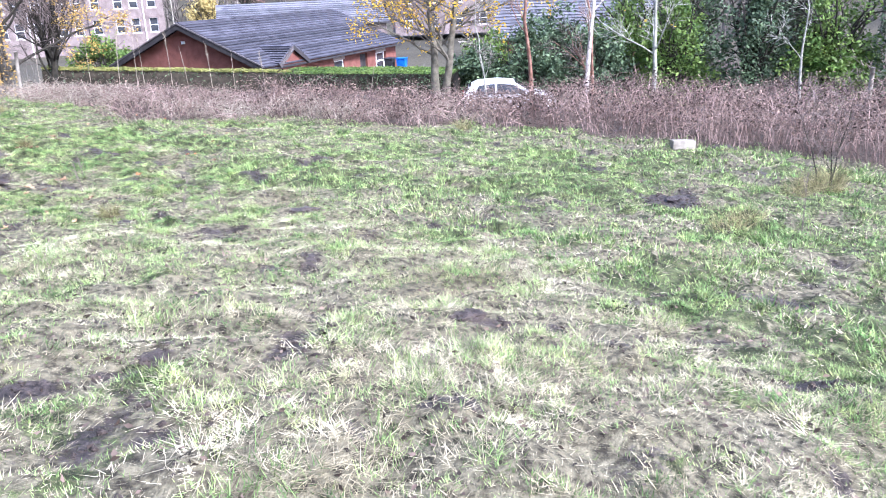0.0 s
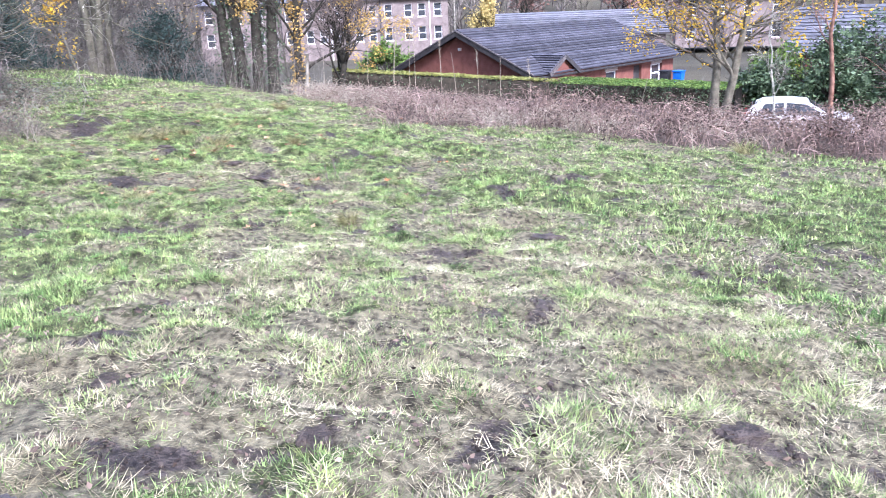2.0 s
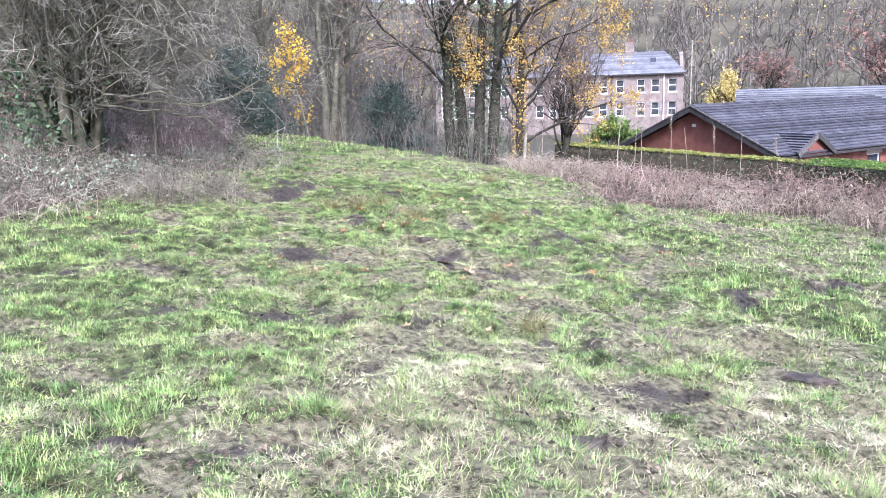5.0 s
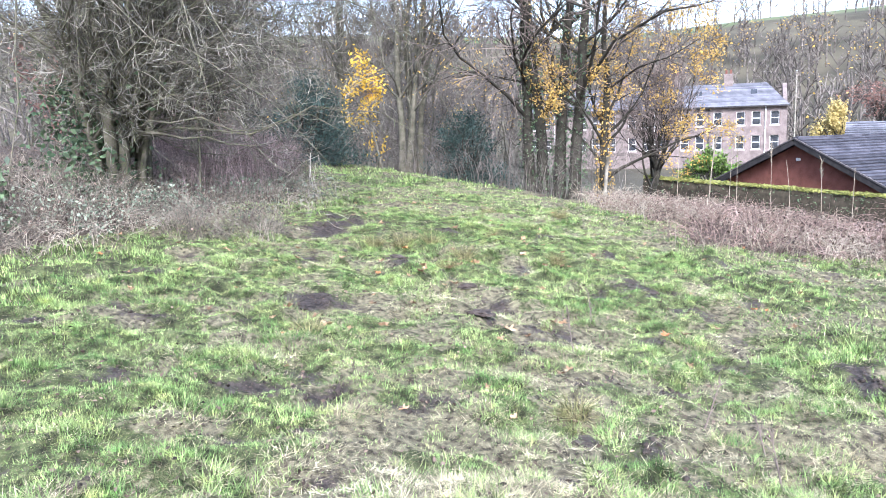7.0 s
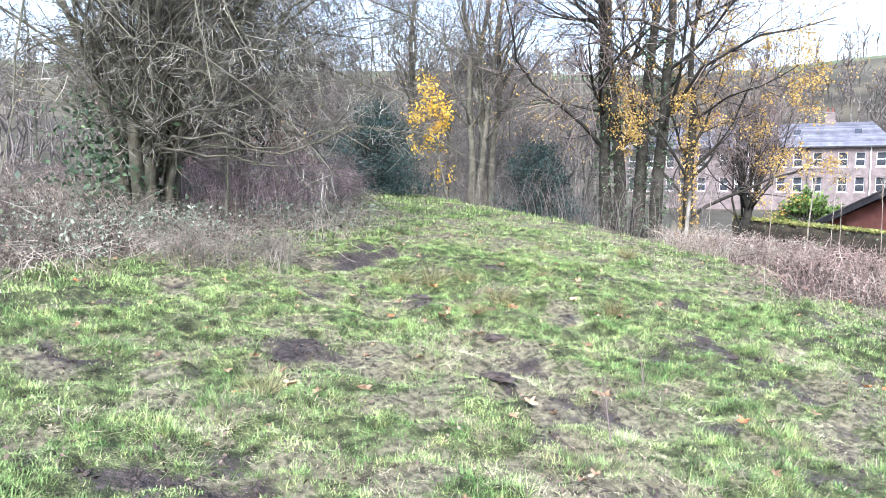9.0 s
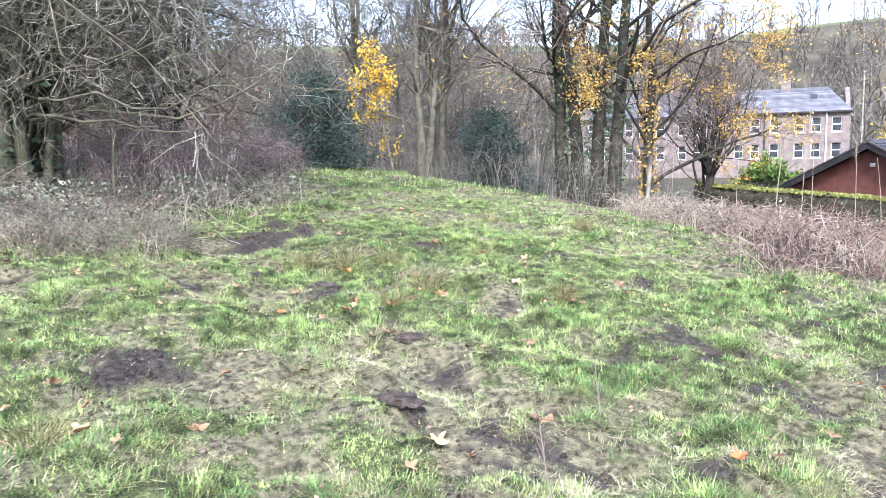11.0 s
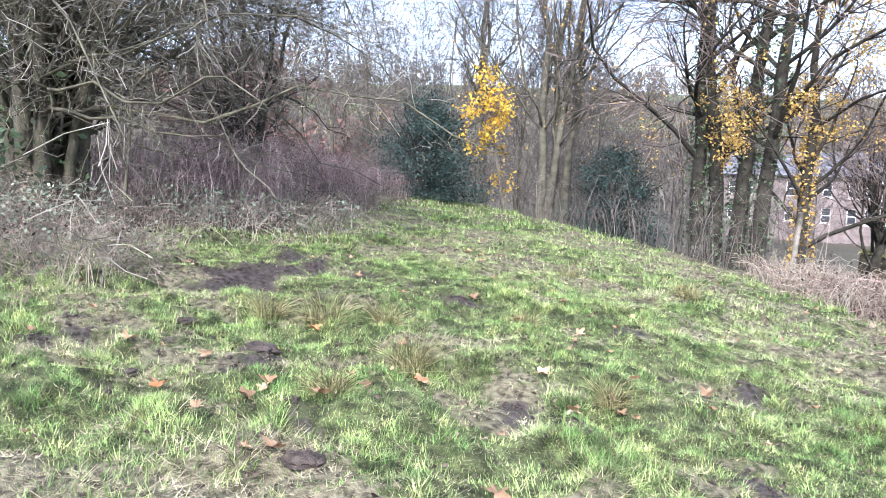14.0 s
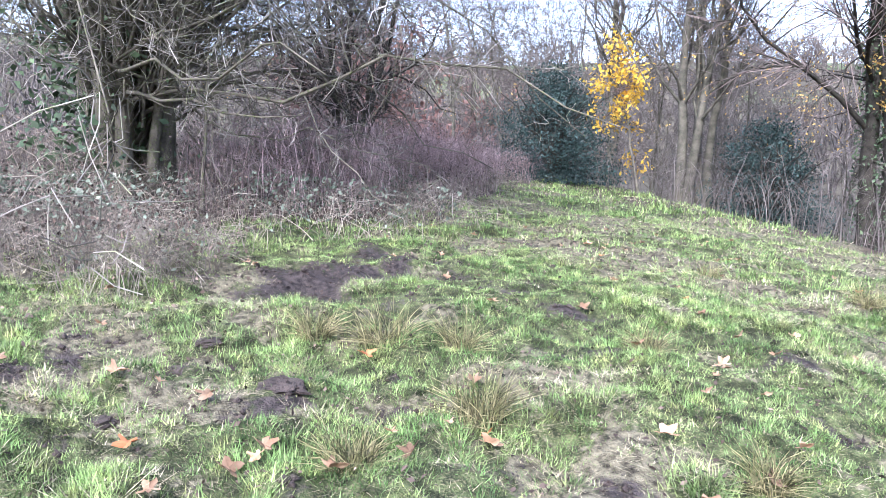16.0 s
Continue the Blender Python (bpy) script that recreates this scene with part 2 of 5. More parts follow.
def part(name, data, mat, parent=None, label=""):
    """Links a mesh or a bmesh as one object, under a thing or a part."""
    if isinstance(data, bmesh.types.BMesh):
        me = bpy.data.meshes.new(name)
        data.to_mesh(me)
        data.free()
        data = me
    data.materials.append(mat)
    ob = new(name, data)
    if parent:
        ob.parent = parent
    if label:
        ob["label"] = label
    return ob


def thing(name, place, label, category, group="", turn=0.0):
    ob = new(name)
    ob.matrix_world = pose(*place, 0, 0, turn)
    return tagged(ob, label, category, group)


def smooth(me):
    me.polygons.foreach_set("use_smooth", np.ones(len(me.polygons), dtype=bool))
    return me


def unit(v):
    return v / np.maximum(np.linalg.norm(v, axis=-1, keepdims=True), 1e-9)


def vnoise(x, y, size, seed=0):
    """Smooth lattice noise from 0 to 1, for arrays."""
    u, v = np.asarray(x, float) / size + 1000.5 + seed * 17.3, np.asarray(y, float) / size + 1000.5 + seed * 5.7
    i, j = np.floor(u), np.floor(v)
    a, b = u - i, v - j
    a, b = a * a * (3 - 2 * a), b * b * (3 - 2 * b)
    def lat(p, q):
        s = np.sin(p * 127.1 + q * 311.7 + seed * 74.7) * 43758.5453
        return s - np.floor(s)
    return (lat(i, j) * (1 - a) + lat(i + 1, j) * a) * (1 - b) + (lat(i, j + 1) * (1 - a) + lat(i + 1, j + 1) * a) * b


def step(lo, hi, v):
    t = np.clip((v - lo) / (hi - lo), 0, 1)
    return t * t * (3 - 2 * t)


def tubes(pts, rad, sides):
    """Tapered tubes round polylines: pts (m, k, 3), rad (m, k)."""
    m, k, _ = pts.shape
    tan = unit(np.gradient(pts, axis=1))
    ref = np.where(np.abs(tan[..., 2:3]) > 0.8, [1.0, 0, 0], [0, 0, 1.0])
    n1 = unit(np.cross(tan, ref))
    n2 = np.cross(tan, n1)
    a = np.arange(sides) * 2 * math.pi / sides
    ring = pts[:, :, None] + rad[:, :, None, None] * (np.cos(a)[:, None] * n1[:, :, None] + np.sin(a)[:, None] * n2[:, :, None])
    at = np.arange(m * k * sides).reshape(m, k, sides)
    r = np.roll(at, -1, axis=2)
    f = np.stack([at[:, :-1], r[:, :-1], r[:, 1:], at[:, 1:]], axis=-1).reshape(-1, 4)
    return ring.reshape(-1, 3), f


def spawn(rng, pts, rad, n, t0, t1, length, spread, up, wob, k, share, tip=0.3, cap=9.0, droop=0.0):
    """n children on each parent polyline, between t0 and t1 of its length."""
    m, kp, _ = pts.shape
    i = np.repeat(np.arange(m), n)
    u = rng.uniform(t0, t1, m * n)
    s = u * (kp - 1)
    j = np.minimum(s.astype(int), kp - 2)
    w = (s - j)[:, None]
    p = pts[i, j] * (1 - w) + pts[i, j + 1] * w
    r = np.minimum((rad[i, j] * (1 - w[:, 0]) + rad[i, j + 1] * w[:, 0]) * share, cap)
    tan = unit(pts[i, j + 1] - pts[i, j])
    side = unit(np.cross(tan, rng.normal(size=(m * n, 3))))
    ang = spread * rng.uniform(0.6, 1.25, m * n)[:, None]
    d = tan * np.cos(ang) + side * np.sin(ang)
    ln = length * rng.uniform(0.55, 1.25, m * n) * (1.1 - 0.5 * u)
    out = np.empty((m * n, k, 3))
    out[:, 0] = p
    for q in range(1, k):
        d = unit(d + wob * rng.normal(size=d.shape) + np.array([0, 0, up - droop * q / k]))
        out[:, q] = out[:, q - 1] + d * (ln / (k - 1))[:, None]
    return out, r[:, None] * np.linspace(1, tip, k)[None]


def cards(rng, centres, size, flat=0.0):
    """Small bent leaf blades of four corners at the given centres."""
    n = len(centres)
    a = unit(rng.normal(size=(n, 3)) * [1, 1, 1 - flat])
    b = unit(np.cross(a, rng.normal(size=(n, 3)) * [1 - flat, 1 - flat, 1]))
    s = size * rng.uniform(0.55, 1.3, (n, 1))
    fold = np.cross(a, b) * s * 0.22
    v = np.stack([centres - a * s, centres - b * s * 0.55 + fold, centres + a * s, centres + b * s * 0.55 + fold], axis=1)
    return v.reshape(-1, 3), np.arange(4 * n).reshape(n, 4)


def box(bm, x0, x1, y0, y1, z0, z1, m=None):
    v = [bm.verts.new(Vector((x, y, z)) if m is None else m @ Vector((x, y, z))) for x in (x0, x1) for y in (y0, y1) for z in (z0, z1)]
    for f in ((0, 1, 3, 2), (4, 6, 7, 5), (0, 4, 5, 1), (2, 3, 7, 6), (0, 2, 6, 4), (1, 5, 7, 3)):
        bm.faces.new([v[q] for q in f])
    return v


def boxes(*rows, bevel=0.0):
    bm = bmesh.new()
    for r in rows:
        box(bm, *r)
    if bevel:
        bmesh.ops.bevel(bm, geom=bm.edges[:], offset=bevel, segments=2, affect="EDGES", profile=0.6)
    bmesh.ops.recalc_face_normals(bm, faces=bm.faces[:])
    return bm


# ---- the lie of the land ----
MUD_NEAR = [(-2.26, 5.82, 0.16), (-2.25, 7.17, 0.22), (-1.66, 8.07, 0.18), (-2.62, 5.95, 0.12), (-1.34, 6.87, 0.14), (-1.74, 2.97, 0.19), (-1.44, 3.21, 0.12), (0.06, 4.02, 0.10), (-0.11, 2.86, 0.12), (0.63, 3.73, 0.11), (1.32, 4.70, 0.16), (1.29, 9.25, 0.28), (2.92, 9.63, 0.45), (1.98, 3.48, 0.18), (2.36, 5.17, 0.23), (1.43, 2.41, 0.14), (-0.43, 2.52, 0.17), (-2.66, 10.41, 0.22), (2.17, 12.05, 0.41), (-0.09, 7.50, 0.33), (-3.67, 4.22, 0.15), (-3.10, 3.84, 0.15), (-4.88, 6.93, 0.23), (-2.89, 5.10, 0.14), (-7.30, 8.54, 0.32), (-3.12, 3.19, 0.12), (-2.59, 3.42, 0.10), (-2.37, 4.01, 0.10), (-1.93, 4.25, 0.09)]
MUD_FAR = [(-8.98, 7.59, 0.14), (-7.36, 8.39, 0.34), (-10.44, 11.33, 0.61), (-6.23, 6.24, 0.10), (-5.56, 11.91, 0.23), (-4.97, 8.81, 0.11), (-3.43, 7.61, 0.14), (-3.26, 6.95, 0.15), (-3.98, 5.97, 0.11), (-5.46, 6.84, 0.23), (-2.99, 10.32, 0.19), (-5.74, 9.34, 0.12), (-10.30, 10.92, 0.54), (-10.84, 12.06, 0.43), (-7.20, 8.56, 0.32), (-5.70, 11.83, 0.15), (-5.34, 11.76, 0.14), (-4.55, 11.38, 0.27), (-4.90, 9.51, 0.11), (-6.97, 11.55, 0.14), (-7.98, 13.50, 0.22), (-8.17, 10.53, 0.12), (-8.58, 10.08, 0.09), (-8.57, 9.45, 0.11), (-10.34, 11.34, 0.47), (-10.04, 11.96, 0.13), (-8.00, 11.08, 0.13), (-7.96, 13.55, 0.22), (-7.42, 13.01, 0.21), (-10.43, 13.31, 0.15)]
MUD = np.array(MUD_NEAR + MUD_FAR)
HEDGE_EDGE = 16.8


def bump2(x, y, a, b, s):
    return np.exp(-((x - a) ** 2 + (y - b) ** 2) / (2 * s * s))


def bramble_edge(x):
    """The field's far side, where the bramble belt begins."""
    return HEDGE_EDGE + 0.3 * np.sin(x * 1.3) + 0.25 * np.sin(x * 3.1 + 1) - 0.07 * np.maximum(x, 0) ** 2 + 0.06 * np.minimum(x + 5, 0) ** 2 - 1.3 * np.exp(-((x + 6.4) / 1.1) ** 2)


BANK = [(-9.4, 4.0), (-10.6, 7.6), (-11.9, 10.6), (-13.2, 13.2), (-16.5, 15.6), (-21.0, 18.6)]


def bank_depth(x, y):
    """How far a place lies behind the foot of the bramble bank (metres, negative on the field)."""
    x, y = np.asarray(x, float), np.asarray(y, float)
    best, sign = np.full(x.shape, 1e9), np.zeros(x.shape)
    for (ax, ay), (bx, by) in zip(BANK[:-1], BANK[1:]):
        dx, dy = bx - ax, by - ay
        t = np.clip(((x - ax) * dx + (y - ay) * dy) / (dx * dx + dy * dy), 0, 1)
        d = np.hypot(x - ax - t * dx, y - ay - t * dy)
        s = np.sign(dx * (y - ay) - dy * (x - ax))
        near = d < best
        best, sign = np.where(near, d, best), np.where(near, s, sign)
    return best * sign + 0.25 * np.sin(x * 2.1 + y * 1.7)


def mud_mask(x, y):
    x, y = np.asarray(x, float), np.asarray(y, float)
    wx = x + 0.55 * (vnoise(x, y, 0.32, 31) - 0.5) + 0.18 * (vnoise(x, y, 0.11, 33) - 0.5)
    wy = y + 0.55 * (vnoise(x, y, 0.32, 32) - 0.5) + 0.18 * (vnoise(x, y, 0.11, 34) - 0.5)
    out = np.zeros(np.shape(x))
    for a, b, r in MUD:
        d = np.hypot(wx - a, wy - b) / min(r, 0.4)
        out = np.maximum(out, 1.12 - 0.6 * d)
    # scattered small hoof marks
    out = np.maximum(out, 1.9 * (vnoise(x, y, 0.4, 35) * 0.6 + vnoise(x, y, 0.15, 36) * 0.4) - 0.86)
    return np.clip(out - 0.2 * vnoise(x, y, 0.09, 37) - 0.35 * vnoise(x, y, 0.2, 40) + 0.1, 0, 1)


def land(x, y):
    """Height of the ground."""
    x, y = np.asarray(x, float), np.asarray(y, float)
    r = np.hypot(x, y)
    z = -0.371 - 0.0738 * np.clip(x, -30, 20) - 0.0594 * np.clip(y, -20, 45)
    z = z + 0.111 * bump2(x, y, -10.2, 14.2, 3.2) - 0.110 * bump2(x, y, -5.5, 8.6, 3.0) + 0.528 * bump2(x, y, -1, 2, 3.0)
    z = z - 1.4 * step(20.5, 31, y + 0.12 * np.minimum(x + 8, 0)) - 1.3 * step(0, 8, y - 20.2 + 0.16 * (x + 15)) * (1 - step(-13, -9, x))
    far = step(34, 43, r)
    z = z * (1 - far) - 4.4 * far
    az = np.arctan2(x, y)
    hill = (44.5 + 2 * np.sin(az * 3 + 0.6) + 1.5 * np.sin(az * 7 + 2) + 1.0 * np.sin(az * 13)) * step(115, 340, r)
    return z + hill - 20 * step(420, 1500, r) + 1.2 * (vnoise(x, y, 14, 3) - 0.5) * step(110, 180, r)


def rough_land(x, y):
    """The ground with its tufts, hoof prints and mud hollows."""
    near = 1 - step(16, 26, np.hypot(x + 4, y - 8))
    m = mud_mask(x, y)
    dz = 0.09 * (vnoise(x, y, 0.55, 1) - 0.5) + 0.095 * (vnoise(x, y, 0.24, 2) - 0.5) + 0.05 * (vnoise(x, y, 0.12, 7) - 0.5)
    return land(x, y) + near * (dz + m * (-0.03 + 0.10 * (vnoise(x, y, 0.17, 5) - 0.45)))


def axis(lo, hi, fine, outer):
    side = np.geomspace(fine, outer, 60).cumsum()
    side = side / side[-1] * outer
    side = side[side > fine]
    return np.concatenate([lo - side[::-1], np.arange(lo, hi, fine), hi + side])


def straw_share(x, y):
    """Where the sward is bleached rather than green."""
    pale = 0.08 * step(12.5, 15, y) + 0.30 * vnoise(x, y, 1.5, 21) + 0.36 * vnoise(x, y, 0.42, 22) + 0.34 * vnoise(x, y, 0.16, 39)
    lean = 0.20 * bump2(x, y, -0.2, 2.5, 2.8) + 0.12 * bump2(x, y, -1.0, 6.5, 2.2) + 0.30 * bump2(x, y, -6.2, 9.6, 0.7) + 0.14 * bump2(x, y, -6.0, 8.6, 1.0) - 0.07 * bump2(x, y, -7.5, 10.0, 2.6) - 0.06 * bump2(x, y, -6.5, 5.5, 2.5)
    return step(0.38, 0.72, pale + lean)


def build_ground():
    xs, ys = axis(-14.5, 6.5, 0.07, 1600), axis(-1.0, 17.5, 0.07, 1600)
    X, Y = np.meshgrid(xs, ys, indexing="ij")
    Z = rough_land(X, Y)
    i = np.arange(X.size).reshape(X.shape)
    f = np.stack([i[:-1, :-1], i[1:, :-1], i[1:, 1:], i[:-1, 1:]], axis=-1).reshape(-1, 4)
    me = smooth(raw_mesh("ground", np.stack([X, Y, Z], -1).reshape(-1, 3), f))
    r = np.hypot(X, Y)
    brambles = step(-0.3, 0.8, Y - bramble_edge(X)) * (X > -9.5) * (r < 40)
    litter = np.maximum(np.maximum(brambles, step(0.0, 1.0, bank_depth(X, Y)) * (r < 45)), step(21, 24, Y - 0.15 * X) * (r < 60))
    far = step(50, 70, r)
    meadow = step(285, 305, r + 25 * vnoise(X, Y, 60, 4)) + step(0.78, 0.84, vnoise(X, Y, 55, 8)) * step(130, 150, r)
    for key, val in (("mud", mud_mask(X, Y)), ("dry", straw_share(X, Y)), ("litter", litter), ("far", far), ("meadow", np.clip(meadow, 0, 1))):
        at = me.attributes.new(key, "FLOAT", "POINT")
        at.data.foreach_set("value", val.astype(np.float32).ravel())
    tagged(part("ground", me, SHADED_TURF), "rough sloping pasture with muddy hoof prints", "ground", kind="structure")


build_ground()


def strip_road(name, mat, label, x0, x1, y0, y1, lift, slope):
    xs, ys = np.linspace(x0, x1, 60), np.linspace(0, 1, 8)
    X, T = np.meshgrid(xs, ys, indexing="ij")
    Y = y0 + (y1 - y0) * T + slope * X
    Z = land(X, (y0 + y1) / 2 + slope * X).reshape(X.shape) + lift
    i = np.arange(X.size).reshape(X.shape)
    f = np.stack([i[:-1, :-1], i[1:, :-1], i[1:, 1:], i[:-1, 1:]], axis=-1).reshape(-1, 4)
    bm = bmesh.new()
    bm.from_mesh(raw_mesh(name, np.stack([X, Y, Z], -1).reshape(-1, 3), f))
    bmesh.ops.solidify(bm, geom=bm.faces[:], thickness=-0.3)
    tagged(part(name, bm, mat), label, "road", kind="structure")


strip_road("road", ASPHALT, "narrow wet asphalt lane behind the brambles", -30, 45, 31.2, 35.6, 0.12, 0.0)
strip_road("pavement", PALE_PAVING, "pale road patch seen between the trunks", -62, -34, 44, 50, 0.1, 0.0)


# ---- bungalow and its neighbours ----
def roof_slope(parent, ridge_a, ridge_b, eave_a, eave_b, courses, mat, thick=0.075):
    """A tiled slope laid in overlapping courses, each a strip of its own."""
    ra, rb, ea, eb = (Vector(v) for v in (ridge_a, ridge_b, eave_a, eave_b))
    n = (rb - ra).cross(ea - ra).normalized()
    if n.z < 0:
        n = -n
    for c in range(courses):
        t0, t1 = c / courses, (c + 1.12) / courses
        bm = bmesh.new()
        q = [ra.lerp(ea, t0), rb.lerp(eb, t0), rb.lerp(eb, t1), ra.lerp(ea, t1)]
        lift = [0.0, 0.0, thick, thick]
        top = [bm.verts.new(p + n * (l + thick)) for p, l in zip(q, lift)]
        low = [bm.verts.new(p + n * (l - 0.01)) for p, l in zip(q, lift)]
        bm.faces.new(top)
        bm.faces.new(low[::-1])
        for k in range(4):
            bm.faces.new((top[k], low[k], low[(k + 1) % 4], top[(k + 1) % 4]))
        bmesh.ops.recalc_face_normals(bm, faces=bm.faces[:])
        part("tile_course", bm, mat, parent)


def prism(pts, depth):
    """An upright slab: a polygon of (x, z) from y = 0 to y = depth."""
    bm = bmesh.new()
    a = [bm.verts.new((x, 0, z)) for x, z in pts]
    b = [bm.verts.new((x, depth, z)) for x, z in pts]
    bm.faces.new(a)
    bm.faces.new(b[::-1])
    for k in range(len(pts)):
        bm.faces.new((a[k], b[k], b[(k + 1) % len(pts)], a[(k + 1) % len(pts)]))
    bmesh.ops.recalc_face_normals(bm, faces=bm.faces[:])
    return bm


def bar(a, b, w, h):
    """A straight board from a to b, w wide and h deep."""
    a, b = Vector(a), Vector(b)
    d = b - a
    m = Matrix.Translation(a) @ d.to_track_quat("Y", "Z").to_matrix().to_4x4()
    bm = bmesh.new()
    box(bm, -w / 2, w / 2, 0, d.length, -h / 2, h / 2, m)
    bmesh.ops.recalc_face_normals(bm, faces=bm.faces[:])
    return bm


def window(parent, x, z, w, h, y=0.0, name="window"):
    """A sash window in a wall that faces -y: frame, panes, sill and lintel."""
    win = new(name)
    win.parent = parent
    win.location = (x, y, z)
    win["label"] = "white sash window with stone sill"
    t = 0.07
    part("window_frame", boxes((-w / 2, w / 2, 0.06, 0.14, 0, t), (-w / 2, w / 2, 0.06, 0.14, h - t, h), (-w / 2, -w / 2 + t, 0.06, 0.14, t, h - t), (w / 2 - t, w / 2, 0.06, 0.14, t, h - t), (-w / 2 + t, w / 2 - t, 0.05, 0.13, h / 2 - 0.05, h / 2 + 0.05)), WHITE, win)
    part("pane", boxes((-w / 2 + t, w / 2 - t, 0.10, 0.115, t, h / 2 - 0.05)), GLASS, win)
    part("pane", boxes((-w / 2 + t, w / 2 - t, 0.10, 0.115, h / 2 + 0.05, h - t)), GLASS, win)
    part("window_sill", boxes((-w / 2 - 0.12, w / 2 + 0.12, -0.10, 0.06, -0.16, 0), bevel=0.015), TRIM, win)
    part("lintel", boxes((-w / 2 - 0.12, w / 2 + 0.12, -0.02, 0.055, h, h + 0.22), bevel=0.01), TRIM, win)
    return win


def wall_with_openings(length, z0, z1, thick, openings):
    """A wall along x from 0 to length, its face at y = 0, with openings (x, z, w, h) cut through."""
    xs = sorted({0.0, length, *[x - w / 2 for x, z, w, h in openings], *[x + w / 2 for x, z, w, h in openings]})
    zs = sorted({z0, z1, *[z for x, z, w, h in openings], *[z + h for x, z, w, h in openings]})
    bm = bmesh.new()
    for a, b in zip(xs[:-1], xs[1:]):
        for c, d in zip(zs[:-1], zs[1:]):
            if not any(abs((a + b) / 2 - x) < w / 2 and z < (c + d) / 2 < z + h for x, z, w, h in openings):
                box(bm, a, b, 0, thick, c, d)
    bmesh.ops.remove_doubles(bm, verts=bm.verts[:], dist=0.001)
    bmesh.ops.recalc_face_normals(bm, faces=bm.faces[:])
    return bm


def bungalow():
    """Local x across the gable, y along the ridge, away from the lane; z from its ground."""
    b = thing("bungalow", (-13.9, 41.55, -4.4), "red brick bungalow with a dark tiled gable roof", "house", turn=-22.2)
    L, half, top, eave = 15.6, 5.15, 4.6, 2.38
    part("gable_wall", prism([(-4.75, 0), (4.75, 0), (4.75, 2.4), (0, 4.42), (-4.75, 2.4)], 0.28), BRICK, b)
    side = wall_with_openings(L - 0.6, 0, 2.4, 0.28, [(7.5, 0.9, 1.2, 1.1), (10.6, 0.05, 1.0, 2.05), (13.0, 0.9, 1.5, 1.1)])
    bmesh.ops.transform(side, matrix=pose(4.75, 0.3, 0, 0, 0, 90), verts=side.verts[:])
    part("side_wall", side, BRICK, b)
    part("side_wall", boxes((-4.75, -4.47, 0.3, L - 0.3, 0, 2.4)), BRICK, b)
    part("gable_wall", prism([(-4.75, 0), (4.75, 0), (4.75, 2.4), (0, 4.42), (-4.75, 2.4)], 0.28), BRICK, b).location = (0, L - 0.3, 0)
    for at in (7.5, 13.0):
        w = window(b, 0, 0.9, 1.15, 1.1)
        w.matrix_local = pose(4.75, at + 0.3, 0.9, 0, 0, 90)
    part("front_door", boxes((4.55, 4.6, 10.4, 11.4, 0.05, 2.1), bevel=0.01), DARK_WOOD, b, "dark panelled door")
    for s in (1, -1):
        roof_slope(b, (0, -0.35, top), (0, L + 0.2, top), (s * half, -0.35, eave), (s * half, L + 0.2, eave), 19, TILE)
        part("bargeboard", bar((0, -0.38, top - 0.1), (s * half, -0.38, eave - 0.1), 0.05, 0.24), DARK_WOOD, b)
        part("gutter", bar((s * (half + 0.06), -0.3, eave - 0.06), (s * (half + 0.06), L, eave - 0.06), 0.12, 0.1), DARK_WOOD, b)
        part("verge", bar((0, -0.36, top + 0.07), (s * half, -0.36, eave + 0.09), 0.14, 0.06), STONE, b)
    for k in range(33):
        part("ridge_tile", bar((0, -0.3 + k * 0.478, top + 0.08), (0, 0.16 + k * 0.478, top + 0.10), 0.26, 0.1), TILE, b)
    part("lamp", boxes((-0.09, 0.09, -0.12, 0, 3.62, 3.76), bevel=0.02), WHITE, b, "white floodlight under the apex")
    # the small porch gable on the long slope
    a, w, zr, ze = 2.2, 1.4, 3.3, 2.45
    for s in (1, -1):
        roof_slope(b, (2.5, a, zr), (5.3, a, zr), (4.75, a + s * w, ze), (5.3, a + s * w, ze), 8, TILE)
        part("bargeboard", bar((5.33, a, zr - 0.08), (5.33, a + s * w, ze - 0.08), 0.05, 0.2), STONE if s < 0 else DARK_WOOD, b)
    porch = prism([(-w + 0.2, 0), (w - 0.2, 0), (w - 0.2, ze), (0, zr - 0.08), (-w + 0.2, ze)], 0.2)
    bmesh.ops.transform(porch, matrix=pose(5.15, a, 0, 0, 0, 90), verts=porch.verts[:])
    part("porch_wall", porch, BRICK, b)


